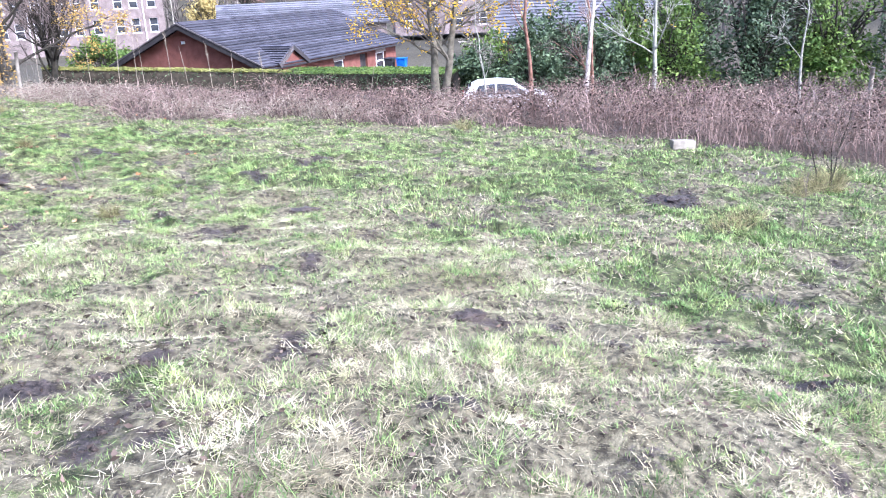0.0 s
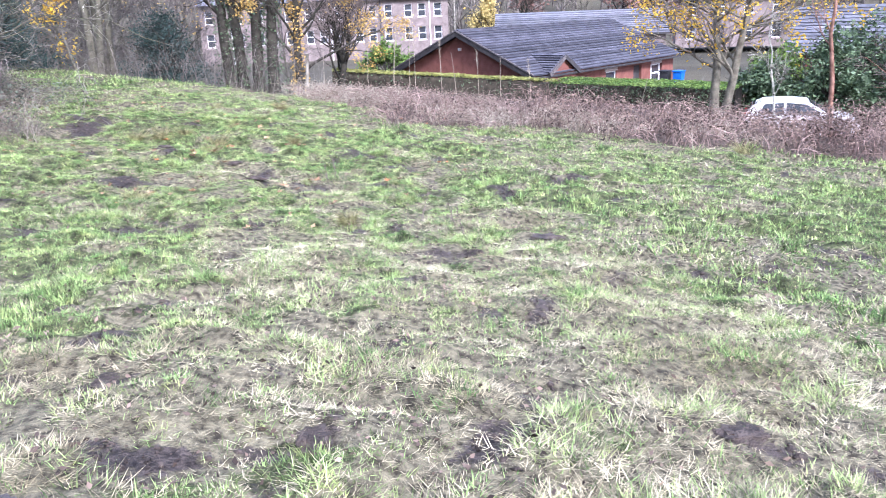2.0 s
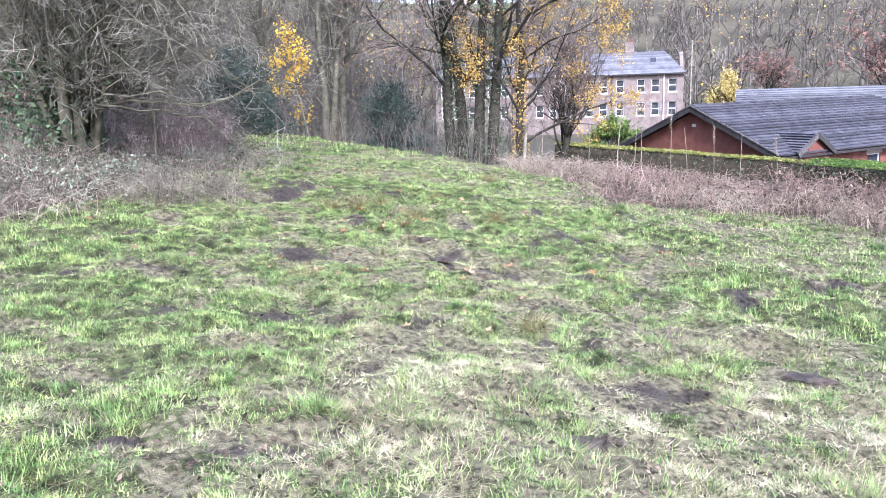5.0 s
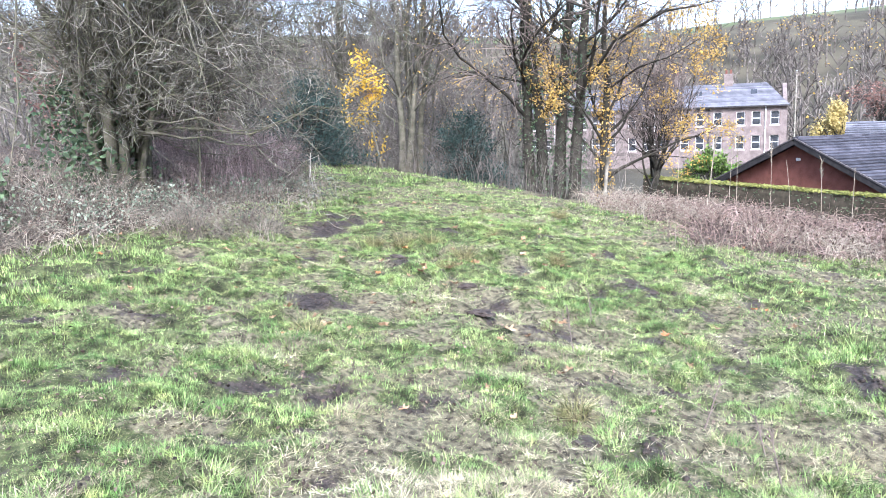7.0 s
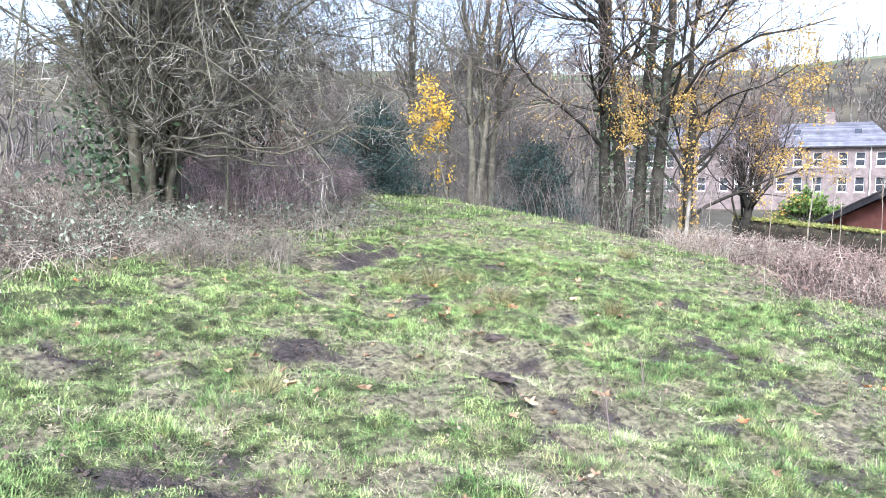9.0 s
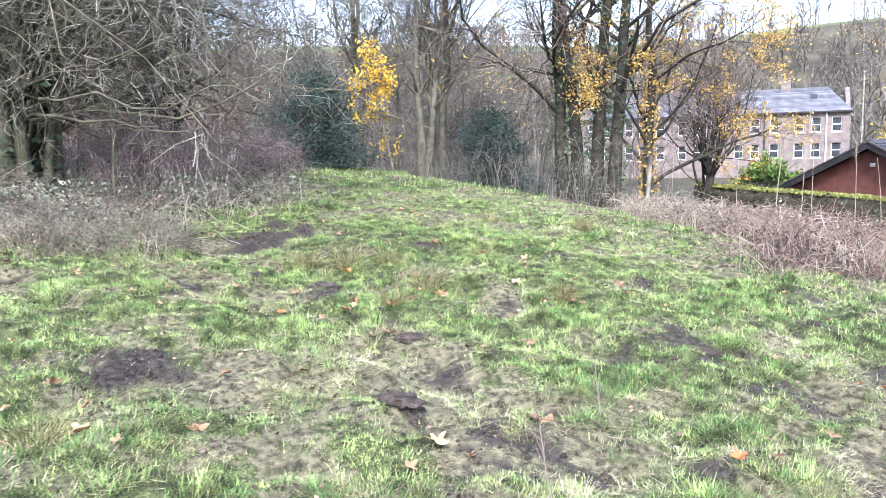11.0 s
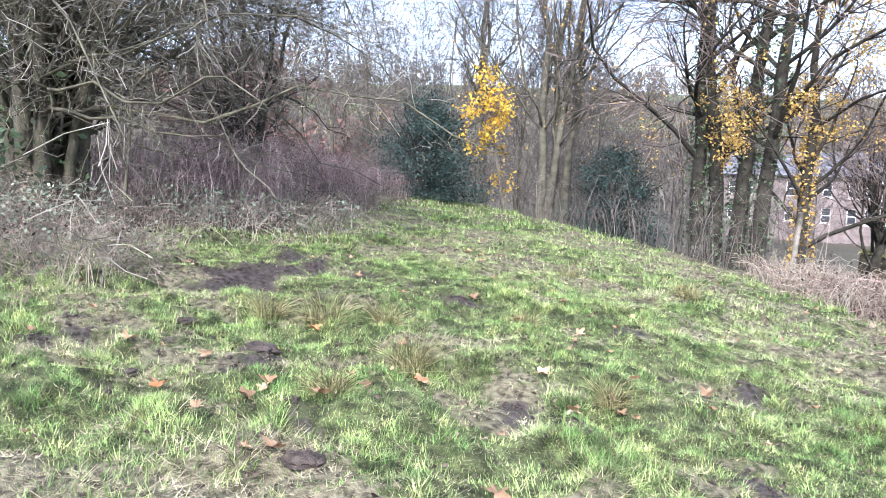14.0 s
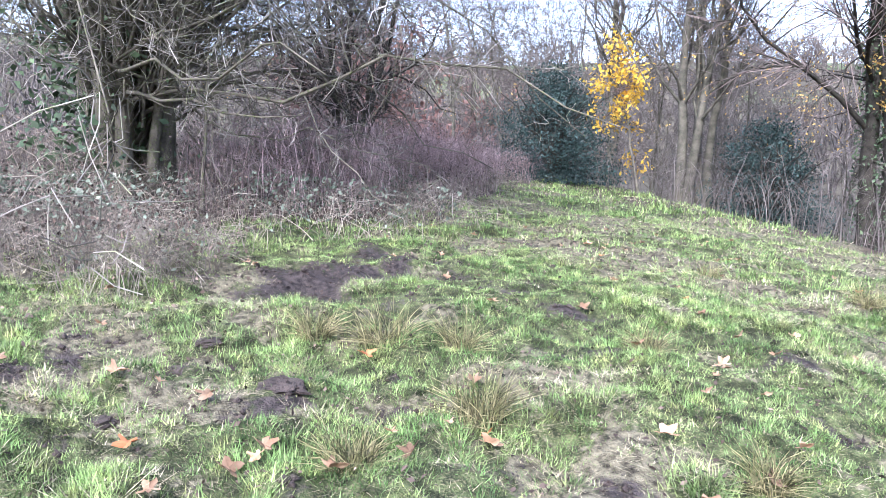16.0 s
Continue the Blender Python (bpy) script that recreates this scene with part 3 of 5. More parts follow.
def plain_house(name, place, turn, size, eave, ridge, label, wall_mat, roof_mat, courses=14, group=""):
    """A gabled house: walls with real windows, two laid slopes, a chimney."""
    L, D = size
    h = thing(name, place, label, "house", group, turn)
    opens = [(x, z, 0.95, 1.5) for x in np.arange(1.6, L - 1, 2.9).tolist() for z in (0.9, 3.5) if z + 1.6 < eave]
    part("front_wall", wall_with_openings(L, 0, eave, 0.4, opens), wall_mat, h)
    for x, z, w, hh in opens:
        window(h, x, z, w, hh, 0.05)
    part("back_wall", boxes((0, L, D - 0.4, D, 0, eave)), wall_mat, h)
    for x in (0, L - 0.4):
        g = prism([(0.4, 0), (D - 0.4, 0), (D - 0.4, eave), (D / 2, ridge - 0.2), (0.4, eave)], 0.4)
        bmesh.ops.transform(g, matrix=pose(x + 0.4, 0, 0, 0, 0, 90), verts=g.verts[:])
        part("gable_wall", g, wall_mat, h)
    roof_slope(h, (-0.2, D / 2, ridge), (L + 0.2, D / 2, ridge), (-0.2, -0.3, eave - 0.15), (L + 0.2, -0.3, eave - 0.15), courses, roof_mat)
    roof_slope(h, (-0.2, D / 2, ridge), (L + 0.2, D / 2, ridge), (-0.2, D + 0.3, eave - 0.15), (L + 0.2, D + 0.3, eave - 0.15), courses, roof_mat)
    part("gutter", bar((-0.2, -0.36, eave - 0.12), (L + 0.2, -0.36, eave - 0.12), 0.12, 0.12), DARK_WOOD, h)
    return h


def terrace():
    """A row of stone cottages; local x runs along the front, to the corner at x = L."""
    L, D, E, R = 31.0, 8.0, 6.6, 9.3
    t = thing("terrace", (-62.5, 83.8, -3.8), "sandstone terrace with slate roof and white sash windows", "house", turn=22.5)
    opens = []
    for u in range(5):
        x = L - 6.2 * (u + 1)
        for dx in (1.2, 2.9, 4.9):
            opens += [(x + dx, 4.35, 0.95, 1.55), (x + dx, 1.55, 0.95, 1.6)]
        opens += [(x + 4.9, -0.9, 1.0, 1.5)]
    opens = [o for o in opens if o[1] > 0]
    part("front_wall", wall_with_openings(L, -1.5, E, 0.45, opens), SANDSTONE, t)
    for x, z, w, h in opens:
        window(t, x, z, w, h, 0.08)
    part("back_wall", boxes((0, L, D - 0.4, D, -1.5, E)), SANDSTONE, t)
    for x in (0.0, L - 0.45):
        g = prism([(0.45, -1.5), (D - 0.4, -1.5), (D - 0.4, E), (D / 2, R - 0.15), (0.45, E)], 0.45)
        bmesh.ops.transform(g, matrix=pose(x + 0.45, 0, 0, 0, 0, 90), verts=g.verts[:])
        part("gable_wall", g, SANDSTONE, t)
    hip = 2.2
    roof_slope(t, (-0.2, D / 2, R), (L - hip, D / 2, R), (-0.2, -0.35, E - 0.1), (L + 0.2, -0.35, E - 0.1), 20, SLATE, 0.03)
    roof_slope(t, (-0.2, D / 2, R), (L - hip, D / 2, R), (-0.2, D + 0.3, E - 0.1), (L + 0.2, D + 0.3, E - 0.1), 20, SLATE, 0.03)
    roof_slope(t, (L - hip, D / 2 - 0.02, R), (L - hip, D / 2 + 0.02, R), (L + 0.22, -0.35, E - 0.1), (L + 0.22, D + 0.3, E - 0.1), 20, SLATE, 0.03)
    part("gutter", bar((-0.2, -0.42, E - 0.1), (L + 0.2, -0.42, E - 0.1), 0.16, 0.16), DARK_WOOD, t)
    for u in range(5):
        x = L - 6.2 * (u + 1)
        part("downpipe", bar((x + 3.9, -0.09, -1.5), (x + 3.9, -0.09, E - 0.1), 0.12, 0.12), DARK_WOOD if u % 2 else WHITE, t)
        if u:
            chim = part("chimney", boxes((x + 5.4, x + 6.4, D / 2 - 0.5, D / 2 + 0.5, R - 0.6, R + 1.1), (x + 5.32, x + 6.48, D / 2 - 0.58, D / 2 + 0.58, R + 1.1, R + 1.22)), SANDSTONE, t)
            for px in (5.65, 6.15):
                bm = bmesh.new()
                bmesh.ops.create_cone(bm, cap_ends=True, segments=10, radius1=0.14, radius2=0.11, depth=0.5, matrix=Matrix.Translation((x + px, D / 2, R + 1.46)))
                part("chimney_pot", bm, BRICK, chim)
        part("rooflight", bar((x + 2.6, 1.9, R - 1.35), (x + 2.6, 2.7, R - 0.82), 0.7, 0.12), GLASS, t)


bungalow()
plain_house("annexe", (-17.5, 61.0, -4.4), 14, (13.0, 7.0), 3.5, 5.15, "low house with a pale wet slate roof", SANDSTONE, SLATE, 12)
plain_house("neighbour_house", (3.6, 60.5, -4.8), -8, (12.0, 9.0), 2.4, 5.3, "low house with a ribbed purple-grey tiled roof", BRICK, SLATE, 14)
plain_house("hillside_house", (-6.0, 92.0, -3.8), 6, (12.0, 8.0), 5.2, 8.0, "distant stone house below the wood", SANDSTONE, SLATE, 12)
terrace()


# ---- trees and shrubs ----
def leaf_points(rng, pts, n, jitter):
    m, k, _ = pts.shape
    i, j = rng.integers(0, m, n), rng.integers(max(0, k // 2), k, n)
    return pts[i, j] + rng.normal(size=(n, 3)) * jitter


def tree(name, place, label, seed, stems, height, radius, bark, twig, limbs=9, limb_len=0.42, spread=0.8, up=0.10, leaves=(), twigs=(7, 6), bare_to=0.3, lean=(0, 0), ivy=0, fine=0.006, group="", droop=0.0, wob=0.12, ivy_mat=LEAF_DARK):
    """A tree of tapered stems, limbs, branches and twigs, with leaves where it still has them. stems: (dx, dy, share of height, lean x, lean y)."""
    rng = np.random.default_rng(seed)
    th = thing(name, (*place[:2], place[2] if len(place) > 2 else float(land(*place[:2])) - 0.1), label, "tree", group)
    kk = 12
    s = np.linspace(0, 1, kk)
    P = np.empty((len(stems), kk, 3))
    R = np.empty((len(stems), kk))
    for q, (dx, dy, sh, lx, ly) in enumerate(stems):
        wv = np.cumsum(rng.normal(size=(kk, 2)) * 0.017 * height, axis=0) * s[:, None]
        P[q] = np.stack([dx + (lx + lean[0]) * s ** 1.2 * height + wv[:, 0], dy + (ly + lean[1]) * s ** 1.2 * height + wv[:, 1], s * height * sh], -1)
        R[q] = radius * (0.75 + 0.25 * sh) * ((1 - s) * 0.9 + 0.08) * (1 + 0.55 * np.exp(-s * 22))
    for q in range(len(stems)):
        v, f = tubes(P[q:q + 1], R[q:q + 1], 10)
        part("trunk", smooth(raw_mesh("trunk", v, f)), bark, th)
    L1 = spawn(rng, P, R, limbs, bare_to, 0.97, height * limb_len, spread, up, wob, 7, 0.42, 0.22, 0.36 * radius + 0.015, droop)
    L2 = spawn(rng, *L1, twigs[0], 0.2, 1.0, height * limb_len * 0.42, 0.75, up * 0.7, wob * 1.3, 5, 0.55, 0.3, 9, droop)
    v, f = join([tubes(*L1, 5), tubes(*L2, 3)])
    part("branchwork", smooth(raw_mesh("branchwork", v, f)), bark, th)
    L3 = spawn(rng, *L2, twigs[1], 0.15, 1.0, height * limb_len * 0.2, 0.8, up * 0.5, wob * 1.6, 2, 0.6, 0.35, 9, droop)
    L3[1][:] = np.maximum(L3[1], fine)
    v, f = tubes(*L3, 3)
    tagged(part("twig_mass", raw_mesh("twig_mass", v, f), twig, th), kind="stuff")
    for mat, n, size, zlo, zhi, word in leaves:
        c = np.concatenate([leaf_points(rng, L3[0], n * 3, 0.12), leaf_points(rng, L2[0], n, 0.12)])
        c = c[(c[:, 2] > zlo * height) & (c[:, 2] < zhi * height)][:n]
        keep = vnoise(c[:, 0] + c[:, 2] * 0.7, c[:, 1] - c[:, 2], height * 0.09, seed) > 0.42
        v, f = cards(rng, c[keep], size)
        part("foliage", raw_mesh("foliage", v, f), mat, th, word)
    if ivy:
        q, t = rng.integers(0, len(stems), ivy), rng.uniform(0.0, 0.45, ivy) ** 1.0
        i = np.minimum((t * (kk - 1)).astype(int), kk - 2)
        w = (t * (kk - 1) - i)[:, None]
        c = P[q, i] * (1 - w) + P[q, i + 1] * w
        rr = (R[q, i] * 1.05 + 0.05)[:, None] * rng.uniform(0.9, 1.5, (ivy, 1))
        a = rng.uniform(0, 2 * math.pi, ivy)
        c = c + np.stack([np.cos(a), np.sin(a), np.zeros(ivy)], -1) * rr
        v, f = cards(rng, c, 0.055)
        part("ivy", raw_mesh("ivy", v, f), ivy_mat, th, "dark ivy on the stems" if ivy_mat is LEAF_DARK else "golden leaves close on the stem")
    return th


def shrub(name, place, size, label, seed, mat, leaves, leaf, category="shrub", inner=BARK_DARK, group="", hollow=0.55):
    """A bush: a fan of stems and a crown of leaves in uneven clumps."""
    rng = np.random.default_rng(seed)
    sx, sy, sz = size
    th = thing(name, (*place[:2], place[2] if len(place) > 2 else float(land(*place[:2])) - 0.05), label, category, group)
    n = 26
    a, e = rng.uniform(0, 2 * math.pi, n), rng.uniform(0.25, 1.0, n)
    tipp = np.stack([np.cos(a) * sx * e * 0.8, np.sin(a) * sy * e * 0.8, sz * rng.uniform(0.55, 0.95, n)], -1)
    s = np.linspace(0, 1, 6)[None, :, None]
    P = tipp[:, None] * s * [1, 1, 1] + np.array([0, 0, 1.0]) * (s * (1 - s)) * sz * 0.5 + rng.normal(size=(n, 6, 3)) * 0.03 * sz * s
    R = np.linspace(0.04, 0.012, 6)[None] * np.ones((n, 1)) * max(0.5, sz / 3)
    S = spawn(rng, P, R, 4, 0.2, 1, sz * 0.3, 0.9, 0.05, 0.2, 4, 0.6)
    v, f = join([tubes(P, R, 5), tubes(*S, 3)])
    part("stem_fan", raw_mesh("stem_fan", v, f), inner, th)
    m = max(18, leaves // 90)
    hz = rng.uniform(0.02, 1.0, m) ** 1.15
    aa = rng.uniform(0, 2 * math.pi, m)
    rad = (1 - hz ** 2.2) ** 0.7 * (0.45 + 0.85 * vnoise(aa * 3, hz * 6, 1.0, seed)) * rng.uniform(hollow, 1.0, m)
    cen = np.stack([np.cos(aa) * rad * sx, np.sin(aa) * rad * sy, hz * sz * rng.uniform(0.75, 1.12, m)], -1)
    pick = rng.integers(0, m, leaves)
    c = cen[pick] + rng.normal(size=(leaves, 3)) * np.array([sx, sy, sz * 0.55]) * 0.10
    c = c[c[:, 2] > 0.02]
    v, f = cards(rng, c, leaf)
    part("crown", raw_mesh("crown", v, f), mat, th)
    return th


# the great hawthorn by the bank
def hawthorn():
    rng = np.random.default_rng(41)
    base = (-14.5, 9.9)
    th = thing("hawthorn", (*base, float(land(*base)) - 0.1), "old bare hawthorn with mossy stems and tangled twigs", "tree")
    n, kk = 13, 11
    s = np.linspace(0, 1, kk)
    a = np.linspace(0, 2 * math.pi, n, endpoint=False) + rng.normal(size=n) * 0.2
    P, R = np.empty((n, kk, 3)), np.empty((n, kk))
    for q in range(n):
        reach, ht = rng.uniform(1.0, 3.9), rng.uniform(4.8, 8.4)
        wv = np.cumsum(rng.normal(size=(kk, 3)) * 0.11, axis=0) * s[:, None]
        out = s ** 1.7
        P[q] = np.stack([np.cos(a[q]) * (0.35 + reach * out), np.sin(a[q]) * (0.35 + reach * out), ht * s ** 0.85], -1) + wv
        R[q] = rng.uniform(0.055, 0.14) * ((1 - s) * 0.9 + 0.08) * (1 + 0.3 * np.exp(-s * 15)) * (1 + 0.12 * rng.normal(size=kk))
    for q in range(n):
        v, f = tubes(P[q:q + 1], R[q:q + 1], 8)
        part("trunk", smooth(raw_mesh("trunk", v, f)), BARK_THORN, th, "mossy grey-brown stem")
    L1 = spawn(rng, P, R, 15, 0.12, 0.98, 3.0, 0.85, 0.05, 0.24, 9, 0.42, 0.2, 0.038, 0.16)
    # long thin limbs that arch out over the bank
    m = 95
    aa = np.clip(rng.normal(0.9, 0.9, m), -1.8, 2.5)
    low = np.empty((m, 11, 3))
    sl = np.linspace(0, 1, 11)
    for q in range(m):
        rc, rise = rng.uniform(2.4, 6.0), rng.uniform(0.6, 5.0)
        low[q] = np.stack([np.cos(aa[q] + 0.3 * sl) * rc * sl, np.sin(aa[q] + 0.3 * sl) * rc * sl, 0.9 + rng.uniform(0, 0.8) + rise * np.sin(sl * rng.uniform(1.8, 3.1))], -1) + np.cumsum(rng.normal(size=(11, 3)) * 0.15, axis=0)
        low[q, :, 2] = np.where(low[q, :, 2] < 0.6, 0.6 + 0.3 * (low[q, :, 2] - 0.6), low[q, :, 2])
    lr = np.linspace(0.025, 0.006, 11)[None] * rng.uniform(0.5, 1.2, (m, 1))
    L2 = [spawn(rng, *L1, 7, 0.1, 1.0, 1.25, 0.85, 0.02, 0.3, 6, 0.45, 0.3, 0.012, 0.12), spawn(rng, low, lr, 15, 0.12, 1.0, 1.5, 0.8, 0.0, 0.28, 6, 0.45, 0.3, 0.012, 0.12), spawn(rng, *L1, 2, 0.05, 0.7, 1.5, 0.8, 0.25, 0.14, 6, 0.45, 0.35, 0.011)]
    L2 = tuple(np.concatenate([p[q] for p in L2]) for q in (0, 1))
    v, f = join([tubes(*L1, 6), tubes(low, lr, 6), tubes(*L2, 3)])
    part("branchwork", smooth(raw_mesh("branchwork", v, f)), BARK_THORN, th)
    L3 = spawn(rng, *L2, 8, 0.1, 1.0, 0.42, 0.85, 0.02, 0.45, 3, 0.5, 0.4, 0.006, 0.05)
    L3[1][:] = np.maximum(L3[1], 0.0034)
    v, f = tubes(*L3, 3)
    tagged(part("twig_mass", raw_mesh("twig_mass", v, f), TWIG, th, "tangled grey lichened twigs"), kind="stuff")
    c = np.array([-0.3, -0.4, 0.2]) + rng.normal(size=(1600, 3)) * [0.5, 0.45, 0.2] + np.array([0, 0, 1.0]) * rng.uniform(0, 2.0, (1600, 1))
    v, f = cards(rng, c[c[:, 2] > 0], 0.06)
    part("ivy", raw_mesh("ivy", v, f), LEAF_DARK, th, "dark ivy about the foot")


hawthorn()

tree("thorn_tree", (-18.6, 13.6), "smaller bare thorn tree behind the thicket", 42, [(0, 0, 1, -0.1, 0.05), (0.2, 0.1, 0.9, 0.14, 0.08), (-0.1, 0.2, 0.95, 0.02, 0.2), (0.1, -0.2, 0.85, 0.18, -0.12), (-0.2, 0, 0.9, -0.15, -0.15)], 6.4, 0.075, BARK_DARK, TWIG_DARK, limbs=16, limb_len=0.42, spread=0.95, up=0.02, twigs=(9, 8), bare_to=0.12, fine=0.004, droop=0.05, wob=0.25)

tree("bare_sapling", (-13.0, 10.55), "thin brown sapling standing before the thicket", 43, [(0, 0, 1, 0.03, 0.02)], 2.3, 0.028, BARK_THORN, TWIG, limbs=7, limb_len=0.3, spread=0.8, up=0.05, bare_to=0.3, fine=0.003, twigs=(4, 3))

# the group of ivied trees on the crest
tree("sycamore", (-17.0, 26.0), "tall cluster of dark ivied trunks with last yellow leaves", 7, [(-0.75, 0, 0.95, -0.03, 0.02), (-0.3, 0.2, 1.0, 0.0, 0.02), (0.35, 0.1, 1.0, 0.03, 0), (0.9, 0.15, 0.97, 0.06, 0.01)], 17, 0.235, BARK_DARK, TWIG_DARK, limbs=20, limb_len=0.36, spread=0.95, up=0.05, twigs=(10, 9), wob=0.17, leaves=((LEAF_OCHRE, 13000, 0.038, 0.12, 0.85, "ochre and yellow leaves"),), bare_to=0.21, ivy=3600, fine=0.008)
tree("beech", (-15.55, 27.1), "ivied tree with golden autumn leaves", 12, [(0, 0, 1.0, 0.01, 0.0)], 12.5, 0.19, BARK_DARK, TWIG_DARK, limbs=24, limb_len=0.34, spread=1.0, up=0.03, leaves=((LEAF_OCHRE, 38000, 0.042, 0.10, 1.0, "golden leaves"),), bare_to=0.16, ivy=900, fine=0.008, ivy_mat=LEAF_OCHRE)
tree("pollard", (-17.4, 34.2), "dark pollarded tree with upswept branches", 15, [(0, 0, 0.62, 0.05, 0), (0.05, 0, 0.6, -0.02, 0.03)], 9.5, 0.30, BARK_DARK, TWIG_DARK, limbs=17, limb_len=0.46, spread=0.6, up=0.2, bare_to=0.42, fine=0.010)
for q, (x, y, hh, sd) in enumerate(((-22.9, 24.6, 14, 21), (-23.2, 25.6, 15, 22), (-26.5, 24.6, 13, 24))):
    tree("ash_tree", (x, y), "slender bare tree with pale grey-green bark", sd, [(0, 0, 1, 0.02 * (q - 1), 0), (0.15, 0.1, 0.8, 0.09 - 0.07 * q, 0.03)], hh, 0.16, BARK_WOOD, TWIG_WOOD, limbs=22, limb_len=0.32, spread=0.75, wob=0.2, up=0.14, bare_to=0.22, fine=0.008, leaves=((LEAF_OCHRE, 260, 0.06, 0.2, 1.0, "few last leaves"),), group="bare trees on the crest")
tree("yellow_sapling", (-20.85, 21.7), "leaning sapling with bright yellow leaves", 31, [(0, 0, 1, -0.10, -0.25)], 3.6, 0.04, BARK, TWIG_DARK, limbs=15, limb_len=0.30, spread=1.0, up=0.0, droop=0.14, leaves=((LEAF_YELLOW, 1700, 0.06, 0.0, 1.2, "bright yellow leaves"),), bare_to=0.15)
shrub("holly_bush", (-23.1, 20.5), (2.5, 2.0, 2.9), "dense dark holly bush beside the yellow sapling", 51, LEAF_HOLLY, 22000, 0.038, hollow=0.3)
shrub("holly_bush", (-19.6, 24.7), (1.9, 1.6, 2.9), "dark blue-green holly bush under the bare trees", 52, LEAF_HOLLY, 16000, 0.038, hollow=0.3)
shrub("ivy_bush", (-11.9, 6.7), (0.9, 0.8, 1.1), "low ivy-covered shrub at the bank's foot", 53, LEAF_DARK, 1500, 0.05)
shrub("lime_shrub", (-14.9, 29.0), (1.0, 0.7, 1.1), "yellow-green shrub beside the hedge end", 54, LEAF_LIME, 1800, 0.07)
shrub("privet_bush", (-25.5, 57.5, -4.3), (3.2, 1.4, 3.2), "trimmed bright green privet in front of the terrace", 55, LEAF_GREEN, 4500, 0.13)
shrub("golden_tree", (-22.7, 75.5, -4.2), (2.4, 2.0, 6.2), "rounded tree in full yellow leaf", 56, LEAF_GOLD, 6500, 0.13, "tree")

# the tree by the lane and the saplings in the brambles
tree("yellow_maple", (-0.5, 29.6), "slim maple in thinning yellow leaf by the lane", 61, [(0, 0, 1.0, 0.0, 0.0), (0.25, 0.05, 0.9, 0.10, 0.0)], 9.5, 0.19, BARK, TWIG_DARK, limbs=22, limb_len=0.42, spread=1.05, up=0.02, leaves=((LEAF_YELLOW, 9500, 0.06, 0.26, 1.0, "thinning yellow leaves"),), bare_to=0.27)
tree("red_sapling", (2.8, 26.2), "reddish-barked bare sapling in the brambles", 62, [(0, 0, 1, 0.0, 0)], 7.5, 0.09, BARK_RED, TWIG_DARK, limbs=10, limb_len=0.25, spread=0.7, up=0.12, bare_to=0.3)
tree("birch", (4.6, 26.0), "white-barked young birch in the brambles", 63, [(0, 0, 1, 0.0, 0)], 8.5, 0.10, BARK_PALE, BARK_RED, limbs=12, limb_len=0.25, spread=0.7, up=0.1, bare_to=0.3)
tree("bare_sapling", (4.9, 26.4), "thin brown bare sapling", 64, [(0, 0, 1, 0.0, 0)], 7.0, 0.06, BARK_RED, TWIG_DARK, limbs=9, limb_len=0.28, spread=0.7, up=0.1, bare_to=0.2)
tree("silver_sapling", (6.2, 23.6), "silver-grey sapling with a long side branch", 65, [(0, 0, 1, 0.01, 0)], 6.0, 0.085, BARK_SILVER, BARK_SILVER, limbs=8, limb_len=0.4, spread=1.0, up=0.06, bare_to=0.22, leaves=((LEAF_YELLOW, 30, 0.07, 0.2, 1, "few yellow leaves"),))
tree("bare_sapling", (10.2, 22.5), "pale crooked sapling over the brambles", 66, [(0, 0, 1, -0.08, 0)], 4.5, 0.05, BARK_SILVER, BARK_SILVER, limbs=8, limb_len=0.4, spread=0.9, up=0.05, bare_to=0.25)
tree("bare_sapling", (1.2, 24.5), "thin leaning grey sapling", 67, [(0, 0, 1, -0.12, 0)], 4.5, 0.04, BARK_SILVER, TWIG, limbs=7, limb_len=0.3, spread=0.8, up=0.05, bare_to=0.2)
tree("thorn_bush", (5.42, 10.74), "small bare thorn bush with dry grass at its foot", 68, [(0, 0, 1, 0.12, 0.05), (-0.15, 0, 0.8, -0.15, 0), (0.05, 0.1, 0.7, 0.02, 0.1)], 1.7, 0.014, BARK_DARK, TWIG_DARK, limbs=9, limb_len=0.45, spread=0.9, up=0.02, bare_to=0.2, fine=0.003, twigs=(5, 4))
SHRUBS = ((1.4, 38.5, 2.2, 3.0, LEAF_DARK), (4.0, 38.0, 2.4, 4.0, LEAF_DARK), (7.2, 38.2, 2.8, 3.6, LEAF_DARK), (5.6, 41.6, 3.0, 4.6, LEAF_DARK), (9.6, 41.5, 3.0, 5.6, LEAF_GREEN), (2.4, 41.8, 2.4, 3.6, LEAF_GREEN), (10.8, 38.0, 2.6, 5.2, LEAF_GREEN), (14.5, 37.0, 2.8, 6.2, LEAF_DARK), (17.5, 35.8, 2.6, 6.0, LEAF_GREEN), (20.8, 34.5, 2.8, 6.8, LEAF_DARK), (12.5, 41.5, 3.0, 7.0, LEAF_DARK), (17.2, 40.5, 3.2, 8.0, LEAF_DARK), (24.0, 33.0, 3.0, 7.0, LEAF_DARK))
for q, (x, y, r, hh, mt) in enumerate(SHRUBS):
    shrub("garden_shrub", (x, y), (r, r * 0.85, hh), "tall dark evergreen garden shrub" if mt is LEAF_DARK else "tall garden shrub with yellow-green leaves", 70 + q, mt, 7500, 0.10, group="evergreens beyond the lane", hollow=0.35)


